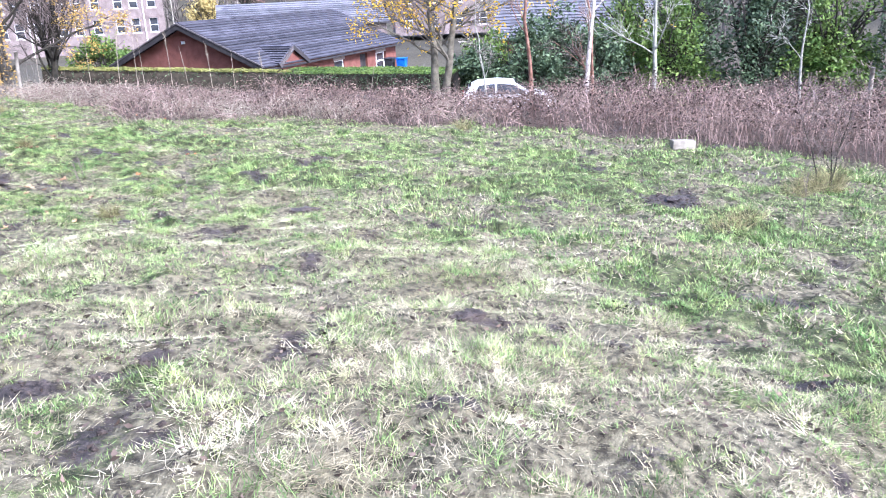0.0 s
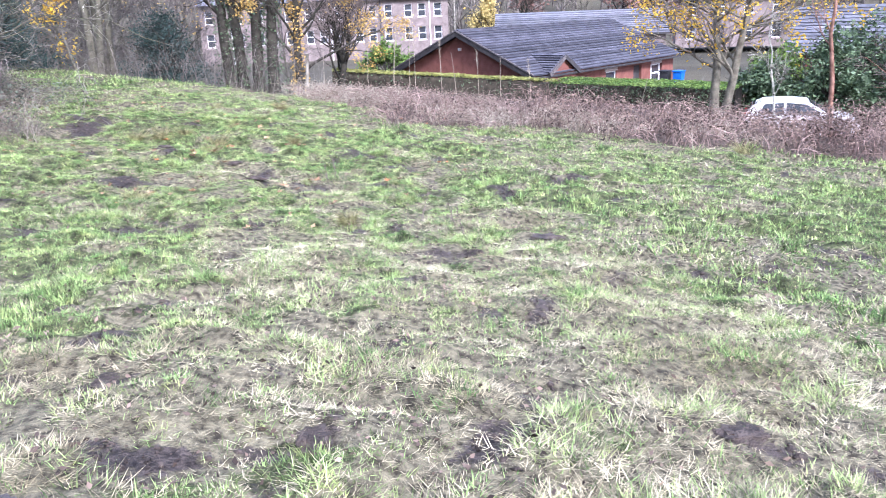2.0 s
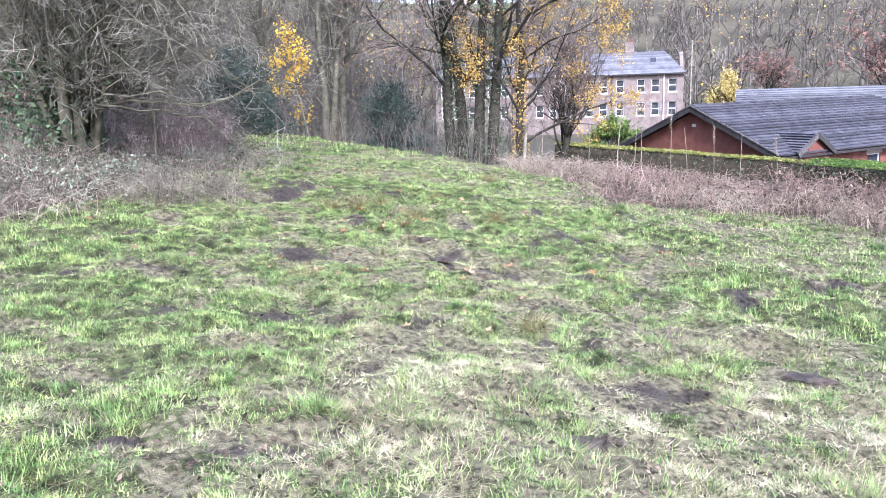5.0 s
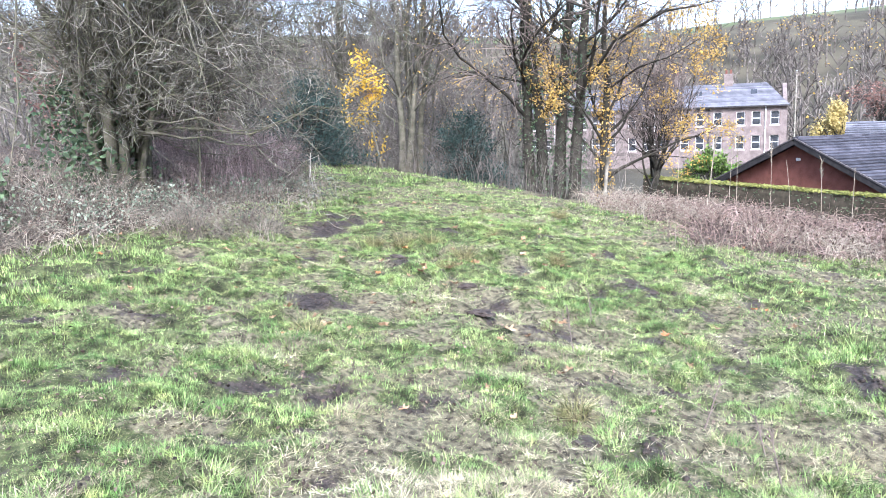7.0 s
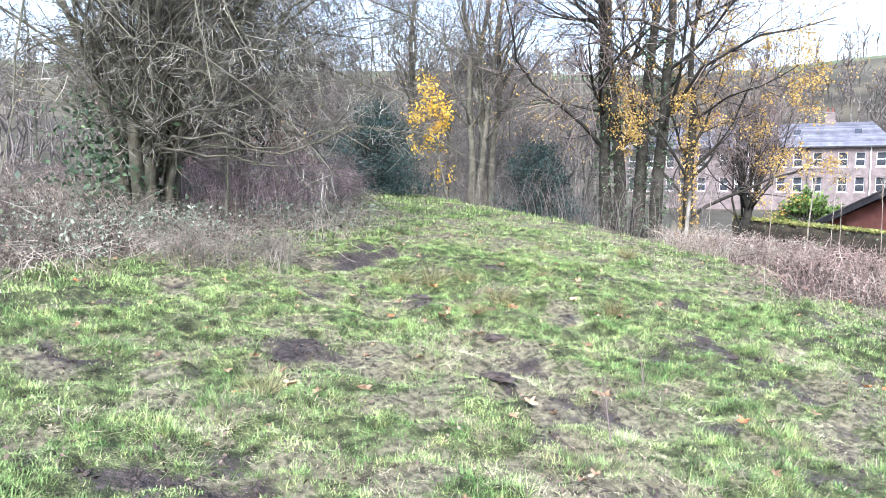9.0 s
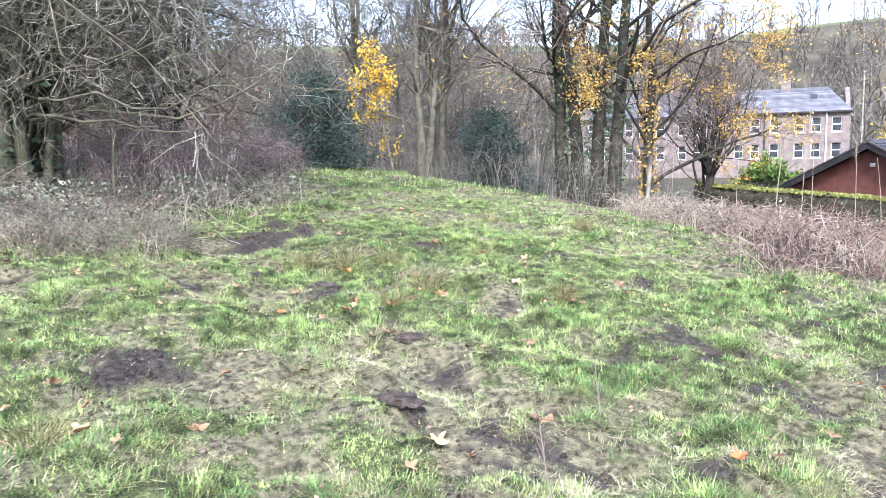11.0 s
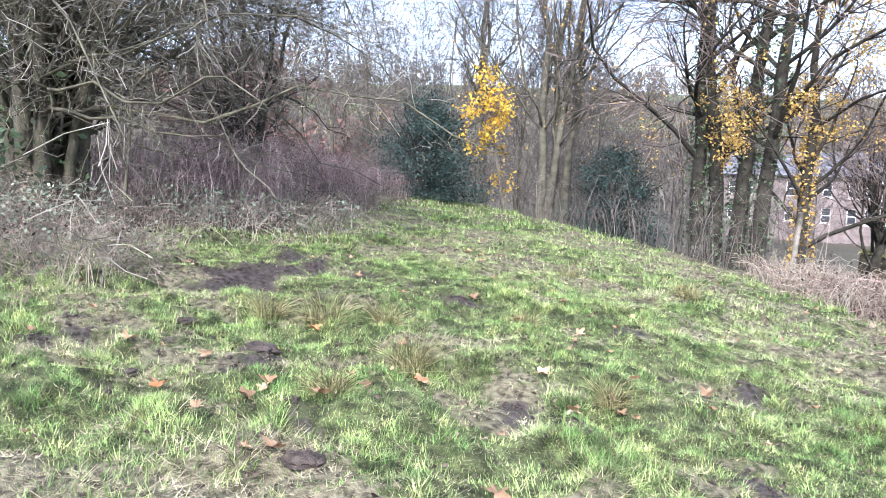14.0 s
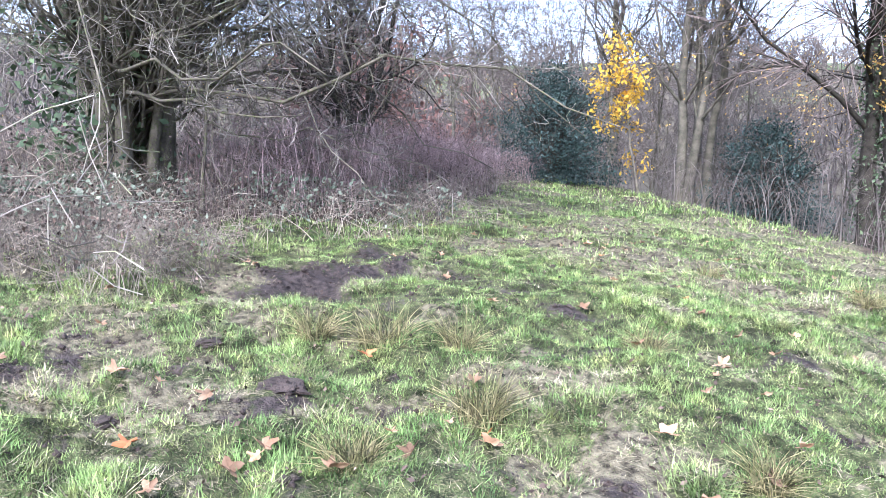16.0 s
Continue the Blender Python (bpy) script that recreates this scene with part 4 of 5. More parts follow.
# ---- bare woodland behind the crest and on the hillside ----
def woods():
    rng = np.random.default_rng(90)
    kinds = []
    for q in range(4):
        kinds.append(tree("woodland_tree", (-30 - 4 * q, 33 + 3 * q), "bare grey-brown woodland tree", 100 + q, [(0, 0, 1, 0.03 * (q - 1), 0.01), (0.3, 0.1, 0.8, 0.05, -0.02)][:1 + q % 2], 11.5 + q, 0.075, BARK_WOOD, TWIG_WOOD, limbs=22, limb_len=0.34, spread=0.8, up=0.08, bare_to=0.15, twigs=(6, 5), fine=0.010, wob=0.2, group="bare woodland trees"))
    spots = [(-27, 19, 0.8), (-34, 23, 1.0), (-30, 15, 0.9), (-40, 30, 1.0), (-27, 33, 0.7), (-37, 17, 1.0), (-46, 24, 1.1), (-24.5, 41, 0.8), (-40, 38, 0.9), (-33, 9, 1.0), (-31, 27, 0.9), (-36, 29.5, 1.1), (-32, 34, 0.9), (-29, 38, 0.8), (-44, 33, 1.2), (-48, 42, 1.2), (-38, 45, 1.0), (-44, 19, 1.1), (-36, 13, 0.9), (-53, 28, 1.3), (-30.5, 21.5, 0.8), (-25.5, 26, 0.7), (-28, 30, 0.8),
             (-27, 6, 0.9), (-38, 5, 1.0), (-8, 78, 1.1), (-14, 82, 1.0), (-40, 45, 1.0), (-46, 38, 1.1), (-33, 48, 0.8)]
    for q, (x, y, s) in enumerate(spots):
        x, y = x + rng.normal() * 0.6, y + rng.normal() * 0.6
        c = copy_thing(kinds[q % 4], pose(x, y, float(land(x, y)) - 0.2, 0, 0, rng.uniform(0, 360)) @ Matrix.Scale(s, 4))
    for q, (x, y, hh) in enumerate(((-9.4, 72.0, 11), (-6.6, 71.0, 10), (-21.8, 87.0, 9), (-36.0, 19.0, 10), (-41.0, 26.0, 9))):
        tree("russet_tree", (x, y), "broad bare tree with a few russet leaves", 110 + q, [(0, 0, 1, 0.02, 0), (0.3, 0, 0.8, -0.08, 0)], hh, 0.3, BARK_DARK, TWIG_DARK, limbs=13, limb_len=0.45, spread=0.95, up=0.06, bare_to=0.25, fine=0.02, leaves=((LEAF_RUSSET, 2200, 0.15, 0.1, 1, "russet leaves"),), group="trees beyond the bungalow")
    # far woods: one mass
    n = 2600
    az = rng.uniform(-1.75, 0.75, n)
    rr = np.sqrt(rng.uniform(68 ** 2, 300 ** 2, n))
    x, y = np.sin(az) * rr, np.cos(az) * rr
    ok = (vnoise(x, y, 45, 6) > 0.26) & ~((x > -66) & (x < 16) & (y > 30) & (y < 112))
    x, y = x[ok], y[ok]
    z = land(x, y)
    m = len(x)
    ht = rng.uniform(6, 12, m)
    s = np.linspace(0, 1, 4)
    P = np.stack([x, y, z], -1)[:, None] + np.stack([s * 0, s * 0, s], -1)[None] * ht[:, None, None] + rng.normal(size=(m, 4, 3)) * 0.3 * s[None, :, None]
    R = np.linspace(0.22, 0.05, 4)[None] * np.ones((m, 1))
    L1 = spawn(rng, P, R, 7, 0.12, 1.0, 4.5, 0.75, 0.10, 0.15, 3, 0.5)
    L1[1][:] = np.maximum(L1[1], 0.11)
    L2 = spawn(rng, *L1, 2, 0.2, 1.0, 2.4, 0.8, 0.08, 0.2, 2, 0.6)
    L2[1][:] = np.maximum(L2[1], 0.085)
    v, f = join([tubes(P, R, 4), tubes(*L1, 3), tubes(*L2, 3)])
    tagged(part("far_woods", raw_mesh("far_woods", v, f), TWIG_WOOD), "bare grey-brown woods on the far hillside", "woods", kind="stuff")
    c = leaf_points(rng, L2[0], 26000, 0.5)
    keep = vnoise(c[:, 0], c[:, 1], 22, 9) > 0.62
    v, f = cards(rng, c[keep], 0.3)
    tagged(part("far_autumn_leaves", raw_mesh("far_autumn_leaves", v, f), LEAF_OCHRE), "russet leaves in the far woods", "foliage", kind="stuff")


woods()


# ---- hedges ----
def hedge(name, a, b, top_a, top_b, wide, label, seed, top_mat, top_leaves, side_leaves, side_mat):
    """A trimmed hedge from a to b: a dense brown core painted near black as inner shade, a clipped leafy top and thin
    sides.
    """
    rng = np.random.default_rng(seed)
    a, b = np.array(a, float), np.array(b, float)
    L = float(np.hypot(*(b - a)))
    turn = math.degrees(math.atan2(b[1] - a[1], b[0] - a[0]))
    z0 = float(min(land(*a), land(*b))) - 0.3
    th = thing(name, (*a, z0), label, "hedge", turn=turn)
    n, k = int(L / 0.35), 9
    s = np.linspace(0, 1, n)
    prof = np.array([(0.0, -0.42), (0.5, -0.5), (0.9, -0.5), (1.0, -0.42), (1.0, 0.0), (1.0, 0.42), (0.9, 0.5), (0.5, 0.5), (0.0, 0.42)])
    X = np.repeat(s * L, k).reshape(n, k)
    H = (top_a + (top_b - top_a) * s - z0)[:, None]
    Y = prof[:, 1][None] * wide + rng.normal(size=(n, k)) * 0.05
    Z = prof[:, 0][None] * (H - 0.06) + rng.normal(size=(n, k)) * 0.03
    i = np.arange(n * k).reshape(n, k)
    f = np.stack([i[:-1, :-1], i[1:, :-1], i[1:, 1:], i[:-1, 1:]], -1).reshape(-1, 4)
    v = np.stack([X, Y, Z], -1).reshape(-1, 3)
    # closed sheet whose near-black colour stands for shade between the twigs
    part("inside", smooth(raw_mesh("inside", v, f, np.array([i[0][::-1], i[-1]]))), SHADE_CORE, th)
    u, w = rng.uniform(0, 1, top_leaves), rng.uniform(-0.54, 0.54, top_leaves) * wide
    wave = 0.05 * (vnoise(u * L, w, 0.8, seed) - 0.5)
    c = np.stack([u * L, w, top_a + (top_b - top_a) * u - z0 + wave + rng.normal(size=top_leaves) * 0.025], -1)
    v, f = cards(rng, c, 0.05, 0.45)
    part("clipped_top", raw_mesh("clipped_top", v, f), top_mat, th, "clipped yellow-green top")
    u, w = rng.uniform(0, 1, side_leaves), rng.uniform(0, 1, side_leaves) ** 0.7
    c = np.stack([u * L, np.where(rng.random(side_leaves) < 0.75, -0.52, 0.52) * wide + rng.normal(size=side_leaves) * 0.05, w * (top_a + (top_b - top_a) * u - z0)], -1)
    v, f = cards(rng, c, 0.055)
    part("side_foliage", raw_mesh("side_foliage", v, f), side_mat, th)
    v, f = tubes(*spawn(rng, np.stack([np.stack([s * L, 0 * s - 0.5 * wide, 0.5 * H[:, 0]], -1)]), np.full((1, n), 0.02), 260, 0.0, 1, 0.7, 1.5, 0.1, 0.3, 4, 0.6), 3)
    part("stemwork", raw_mesh("stemwork", v, f), TWIG_DARK, th)


hedge("clipped_hedge", (-17.95, 34.5), (-7.8, 38.4), -1.14, -2.08, 1.1, "long clipped hedge, bare below with shade painted in, mossy yellow-green on top", 201, LEAF_LIME, 9000, 1600, LEAF_DARK)
hedge("garden_hedge", (-8.0, 39.0), (0.4, 37.6), -2.10, -2.30, 2.6, "broad clipped green garden hedge beside the lane", 202, LEAF_GREEN, 12000, 3000, LEAF_DARK)


# ---- brambles and dead growth ----
def canes(rng, x, y, height, spread, k=6, thin=0.006):
    """Arching canes from the ground at x, y."""
    n = len(x)
    z = land(x, y)
    a = rng.uniform(0, 2 * math.pi, n)
    ln = spread * rng.uniform(0.3, 1.1, n)
    s = np.linspace(0, 1, k)[None]
    ht = height * rng.uniform(0.55, 1.15, n)
    px = x[:, None] + np.cos(a)[:, None] * ln[:, None] * s ** 1.4
    py = y[:, None] + np.sin(a)[:, None] * ln[:, None] * s ** 1.4
    arch = np.sin(s * rng.uniform(1.4, 2.7, n)[:, None])
    pz = z[:, None] - 0.03 + ht[:, None] * arch
    P = np.stack([px, py, pz], -1) + rng.normal(size=(n, k, 3)) * 0.035 * s[..., None]
    R = thin * rng.uniform(0.6, 1.4, n)[:, None] * np.linspace(1, 0.45, k)[None]
    return P, R


def thicket(name, rng, x, y, height, label, cane, leaf, leaf_n, leaf_size, twig_n=3, thin=0.006, spread=0.9):
    P, R = canes(rng, x, y, height, spread, 5, thin)
    S = spawn(rng, P, R, twig_n, 0.25, 1.0, 0.30, 0.9, 0.02, 0.25, 2, 0.6)
    v, f = join([tubes(P, R, 3), tubes(*S, 3)])
    tagged(part(name, raw_mesh(name, v, f), cane), label, "brambles", kind="stuff")
    if leaf_n:
        c = leaf_points(rng, S[0], leaf_n, 0.05)
        v, f = cards(rng, c, leaf_size)
        tagged(part(name + "_leaves", raw_mesh(name, v, f), leaf), "withered brown leaves on " + label, "foliage", kind="stuff")


def scatter(rng, n, x0, x1, y0, y1, keep):
    x, y = rng.uniform(x0, x1, n), rng.uniform(y0, y1, n)
    ok = keep(x, y)
    return x[ok], y[ok]


def brambles():
    rng = np.random.default_rng(300)
    front = lambda x: bramble_edge(x)
    # belt between field and lane
    x, y = scatter(rng, 11500, -4.5, 17, 11, 29.5, lambda x, y: (y > front(x)) & (y < 29.3) & (rng.random(len(x)) < 1.15 - 0.05 * (y - front(x))))
    hgt = 0.50 + 0.45 * vnoise(x, y, 1.8, 11) + 0.22 * step(1, 4, x) + 0.25 * step(5, 12, x)
    hgt = hgt * (1 - 0.5 * step(20.5, 25.5, y) * (1 - step(5.5, 8, x))) * (1 - 0.4 * step(18.5, 22, y) * (1 - step(0, 2.5, x)))
    thicket("bramble_belt", rng, x, y, hgt * (0.55 + 0.45 * step(0, 1.0, y - front(x))), "red-brown bramble thicket between field and lane", CANE, BRAMBLE_LEAF, 26000, 0.035)
    x, y = scatter(rng, 5200, -11, -3.5, 13.8, 31, lambda x, y: (y > front(np.maximum(x, -9)) + 0.9 * np.maximum(-9 - x, 0)))
    thicket("dry_bramble", rng, x, y, (0.34 + 0.4 * vnoise(x, y, 1.6, 12)) * (1 - 0.55 * step(18, 21, y)) * (0.4 + 0.6 * step(0, 1.6, y - front(x))), "pinkish dead bramble and dry grass at the field's edge", CANE, BRAMBLE_LEAF, 6000, 0.03)
    # tall dead grass along the edge
    x, y = scatter(rng, 8500, -12, 2.5, 13.8, 23.5, lambda x, y: (y > front(np.maximum(x, -9)) - 0.3 + 0.9 * np.maximum(-9 - x, 0)) & (vnoise(x, y, 1.1, 13) > 0.48 + 0.05 * (x + 4)))
    P, R = canes(rng, x, y, 0.22 + 0.35 * vnoise(x, y, 1.0, 14), 0.55, 4, 0.0045)
    v, f = tubes(P, R, 3)
    tagged(part("dead_grass", raw_mesh("dead_grass", v, f), CANE_PALE), "pale pinkish dead grass by the brambles", "grass", kind="stuff")
    # bank under the hawthorn
    x, y = scatter(rng, 10000, -20, -8, 2.5, 21, lambda x, y: (bank_depth(x, y) > 0.1) & (bank_depth(x, y) < 5.5))
    d = bank_depth(x, y)
    tall = 0.22 + 0.3 * vnoise(x, y, 0.9, 26) + 0.35 * step(0.2, 2.2, d)
    thicket("bank_thicket", rng, x, y, tall * (0.8 + 0.4 * vnoise(x, y, 1.2, 15)), "grey-brown dead stalks and bramble on the bank", STALK, BRAMBLE_LEAF, 5000, 0.024, 3, 0.0040, 0.7)
    x, y = scatter(rng, 11000, -24, -11, 9.5, 21, lambda x, y: (bank_depth(x, y) > 0.55) & (bank_depth(x, y) < 4.0) & (rng.random(len(x)) < step(10.0, 12.2, y)))
    thicket("purple_thicket", rng, x, y, (0.75 + 0.55 * vnoise(x, y, 1.1, 38)) * (1 - 0.3 * step(17, 19, y)), "dense purple-brown bramble thicket below the hawthorn", CANE_PURPLE, BRAMBLE_LEAF, 5000, 0.02, 4, 0.0038, 0.55)
    x, y = scatter(rng, 4000, -17, -8.5, 3, 15, lambda x, y: (bank_depth(x, y) > -0.5) & (bank_depth(x, y) < 1.6) & (vnoise(x, y, 0.8, 16) > 0.4))
    P, R = canes(rng, x, y, 0.12 + 0.35 * vnoise(x, y, 0.5, 17), 0.5, 4, 0.0035)
    v, f = tubes(P, R, 3)
    tagged(part("bank_dead_grass", raw_mesh("bank_dead_grass", v, f), CANE_PALE), "bleached dead stalks at the foot of the bank", "grass", kind="stuff")
    x, y = scatter(rng, 17000, -15, -8.5, 4, 13.5, lambda x, y: (bank_depth(x, y) > -0.35) & (bank_depth(x, y) < 1.8) & (vnoise(x, y, 0.7, 19) > 0.5))
    c = np.stack([x, y, land(x, y) + rng.uniform(0.08, 0.5, len(x))], -1)
    v, f = cards(rng, c, 0.027)
    tagged(part("bank_bramble_leaves", raw_mesh("bank_bramble_leaves", v, f), LEAF_GREY), "grey-green bramble leaves at the bank's foot", "foliage", kind="stuff")
    # spur of pale bramble that runs out into the grass
    spur = lambda x, y: ((x + 10.9) / 1.05) ** 2 + ((y - 9.6) / 0.95) ** 2 < 0.7 + 0.6 * vnoise(x, y, 0.5, 29)
    srng = np.random.default_rng(309)
    x, y = scatter(srng, 1100, -12.3, -9.5, 8.3, 10.9, spur)
    thicket("bramble_spur", srng, x, y, 0.16 + 0.34 * vnoise(x, y, 0.5, 30), "pale tangled bramble spur in the grass", STALK, BRAMBLE_LEAF, 800, 0.02, 6, 0.0026, 0.5)
    x, y = scatter(srng, 1500, -12.3, -9.5, 8.3, 10.9, lambda x, y: spur(x, y) & (vnoise(x, y, 0.3, 31) > 0.5))
    c = np.stack([x, y, land(x, y) + srng.uniform(0.06, 0.42, len(x))], -1)
    v, f = cards(srng, c, 0.022)
    tagged(part("bramble_spur_foliage", raw_mesh("bramble_spur_foliage", v, f), LEAF_GREY), "grey-green living leaves on the bramble spur", "foliage", kind="stuff")
    x, y = scatter(rng, 1100, -16, -9, 4, 13.5, lambda x, y: (bank_depth(x, y) > -0.4) & (bank_depth(x, y) < 2.4) & (vnoise(x, y, 0.9, 20) > 0.45))
    thicket("bank_tangle", rng, x, y, 0.15 + 0.5 * vnoise(x, y, 0.8, 25), "pale tangled dead stems before the hawthorn", STALK, BRAMBLE_LEAF, 1200, 0.02, 7, 0.0026, 1.1)
    # undergrowth below the crest trees
    x, y = scatter(rng, 2000, -34, -11, 19, 36, lambda x, y: (y > 20.5 - 0.12 * (x + 18)) & (y + 0.3 * x > 11.5))
    P, R = canes(rng, x, y, 0.5 + 1.3 * vnoise(x, y, 3.0, 18), 1.0, 5, 0.007)
    S = spawn(rng, P, R, 4, 0.3, 1.0, 0.5, 0.8, 0.05, 0.2, 2, 0.6)
    v, f = join([tubes(P, R, 3), tubes(*S, 3)])
    tagged(part("undergrowth", raw_mesh("undergrowth", v, f), TWIG_WOOD), "grey-brown undergrowth below the crest trees", "brambles", kind="stuff")


brambles()


def fallen_branch():
    """The pale broken branch that hangs over the bank's foot."""
    rng = np.random.default_rng(320)
    th = thing("fallen_branch", (-12.6, 11.9, float(land(-12.6, 11.9))), "pale broken thorn branch drooping over the bank", "branch")
    s = np.linspace(0, 1, 8)
    P = np.stack([np.stack([-1.0 + 1.5 * s, -0.4 + 0.7 * s, 1.5 * (1 - s) ** 1.6 + 0.15], -1) + np.cumsum(rng.normal(size=(8, 3)) * 0.06, axis=0)])
    R = np.linspace(0.012, 0.005, 8)[None]
    S = spawn(rng, P, R, 18, 0.25, 1, 0.5, 0.8, -0.06, 0.4, 6, 0.5)
    T = spawn(rng, *S, 6, 0.2, 1, 0.2, 0.8, -0.02, 0.4, 3, 0.7)
    part("bough", raw_mesh("bough", *tubes(P, R, 5)), BARK, th)
    tagged(part("twig_mass", raw_mesh("twig_mass", *join([tubes(*S, 4), tubes(*T, 3)])), TWIG, th), kind="stuff")


fallen_branch()


def stalk(x, y, hh, seed, plume):
    rng = np.random.default_rng(seed)
    th = thing("dead_stalk", (x, y, float(land(x, y)) - 0.05), "tall pale dead stalk with a seed head" if plume else "tall pale dead stalk", "plant", "dead stalks by the hedge")
    s = np.linspace(0, 1, 7)
    P = np.stack([np.stack([rng.normal() * 0.12 * s ** 2, rng.normal() * 0.1 * s ** 2, hh * s], -1)])
    part("stem", raw_mesh("stem", *tubes(P, np.linspace(0.008, 0.004, 7)[None], 4)), CANE_PALE, th)
    if plume:
        S = spawn(rng, P, np.full((1, 7), 0.008), 40, 0.72, 1.0, 0.22, 0.35, -0.05, 0.1, 3, 0.5)
        part("seed_head", raw_mesh("seed_head", *tubes(*S, 3)), CANE_PALE, th)


for q, (x, y, hh, pl) in enumerate(((-9.6, 22.6, 2.2, 1), (-9.2, 22.9, 2.4, 1), (-8.8, 22.4, 2.1, 1), (-8.2, 23.0, 2.0, 1), (-10.4, 22.5, 2.1, 1), (-7.6, 22.6, 1.6, 0), (-7.0, 22.9, 1.7, 1), (-6.2, 22.4, 1.5, 0), (-11.4, 21.6, 1.4, 0), (-5.4, 22.8, 1.5, 1), (-9.9, 23.3, 2.3, 1), (-2.4, 23.4, 1.3, 0))):
    stalk(x, y, hh, 330 + q, pl)


def post(x, y, hh, r, seed, label, tilt=0.0):
    rng = np.random.default_rng(seed)
    s = np.linspace(0, 1, 5)
    P = np.stack([np.stack([tilt * s, 0 * s, hh * s - 0.1], -1)]) + rng.normal(size=(1, 5, 3)) * 0.006
    v, f = tubes(P, np.full((1, 5), r) * rng.uniform(0.93, 1.05, (1, 5)), 8)
    me = raw_mesh("fence_post", v, f, np.arange(8)[None, ::-1] + 32)
    ob = tagged(part("fence_post", me, WOOD_POST), label, "post", "old fence posts")
    ob.matrix_world = pose(x, y, float(land(x, y)))


post(-11.9, 21.4, 1.35, 0.05, 350, "weathered leaning stake in the dead grass", 0.12)
post(-15.0, 25.8, 1.0, 0.055, 351, "weathered grey fence post below the trees")
post(-24.5, 26.6, 2.95 - float(land(-24.5, 26.6)), 0.055, 352, "tall thin pale post below the crest")
post(13.0, 24.0, 1.9, 0.07, 353, "grey fence post beyond the brambles")
pole = thing("telegraph_pole", (-22.5, 65.5, -4.3), "tall thin pale telegraph pole beside the bungalow", "pole")
part("shaft", raw_mesh("shaft", *tubes(np.stack([np.stack([np.zeros(5), np.zeros(5), np.linspace(0, 9.0, 5)], -1)]), np.linspace(0.065, 0.045, 5)[None], 10)), WOOD_POST, pole)
part("finial", boxes((-0.07, 0.07, -0.07, 0.07, 9.0, 9.06), bevel=0.02), STEEL, pole)


# ---- bins, car, block ----
def wheelie_bin(place, mat, label):
    th = thing("wheelie_bin", place, label, "bin", "wheelie bins", -15)
    bm = boxes((-0.28, 0.28, -0.34, 0.34, 0.08, 0.98))
    for v in bm.verts:
        if v.co.z < 0.5:
            v.co.x *= 0.78
            v.co.y *= 0.78
    bmesh.ops.bevel(bm, geom=bm.edges[:], offset=0.03, segments=2, affect="EDGES")
    part("body", bm, mat, th)
    part("lid", boxes((-0.31, 0.31, -0.39, 0.36, 0.98, 1.06), bevel=0.025), mat, th)
    part("grip", boxes((-0.24, 0.24, 0.36, 0.42, 0.93, 0.97), bevel=0.01), mat, th)
    for s in (-1, 1):
        bm = bmesh.new()
        bmesh.ops.create_cone(bm, cap_ends=True, segments=16, radius1=0.1, radius2=0.1, depth=0.05, matrix=pose(s * 0.25, 0.26, 0.1, 0, 90, 0))
        part("wheel", bm, RUBBER, th)


wheelie_bin((-3.0, 50.5, -3.75), BIN_BLUE, "bright blue wheelie bin by the garden hedge")
wheelie_bin((-3.8, 50.7, -3.75), BIN_DARK, "dark grey wheelie bin beside the blue one")
part("bin_plinth", boxes((-5.0, -1.8, 49.6, 51.6, -4.6, -3.76), bevel=0.02), STONE)
tagged(bpy.data.objects["bin_plinth"], "low stone terrace under the bins", "terrace", kind="structure")


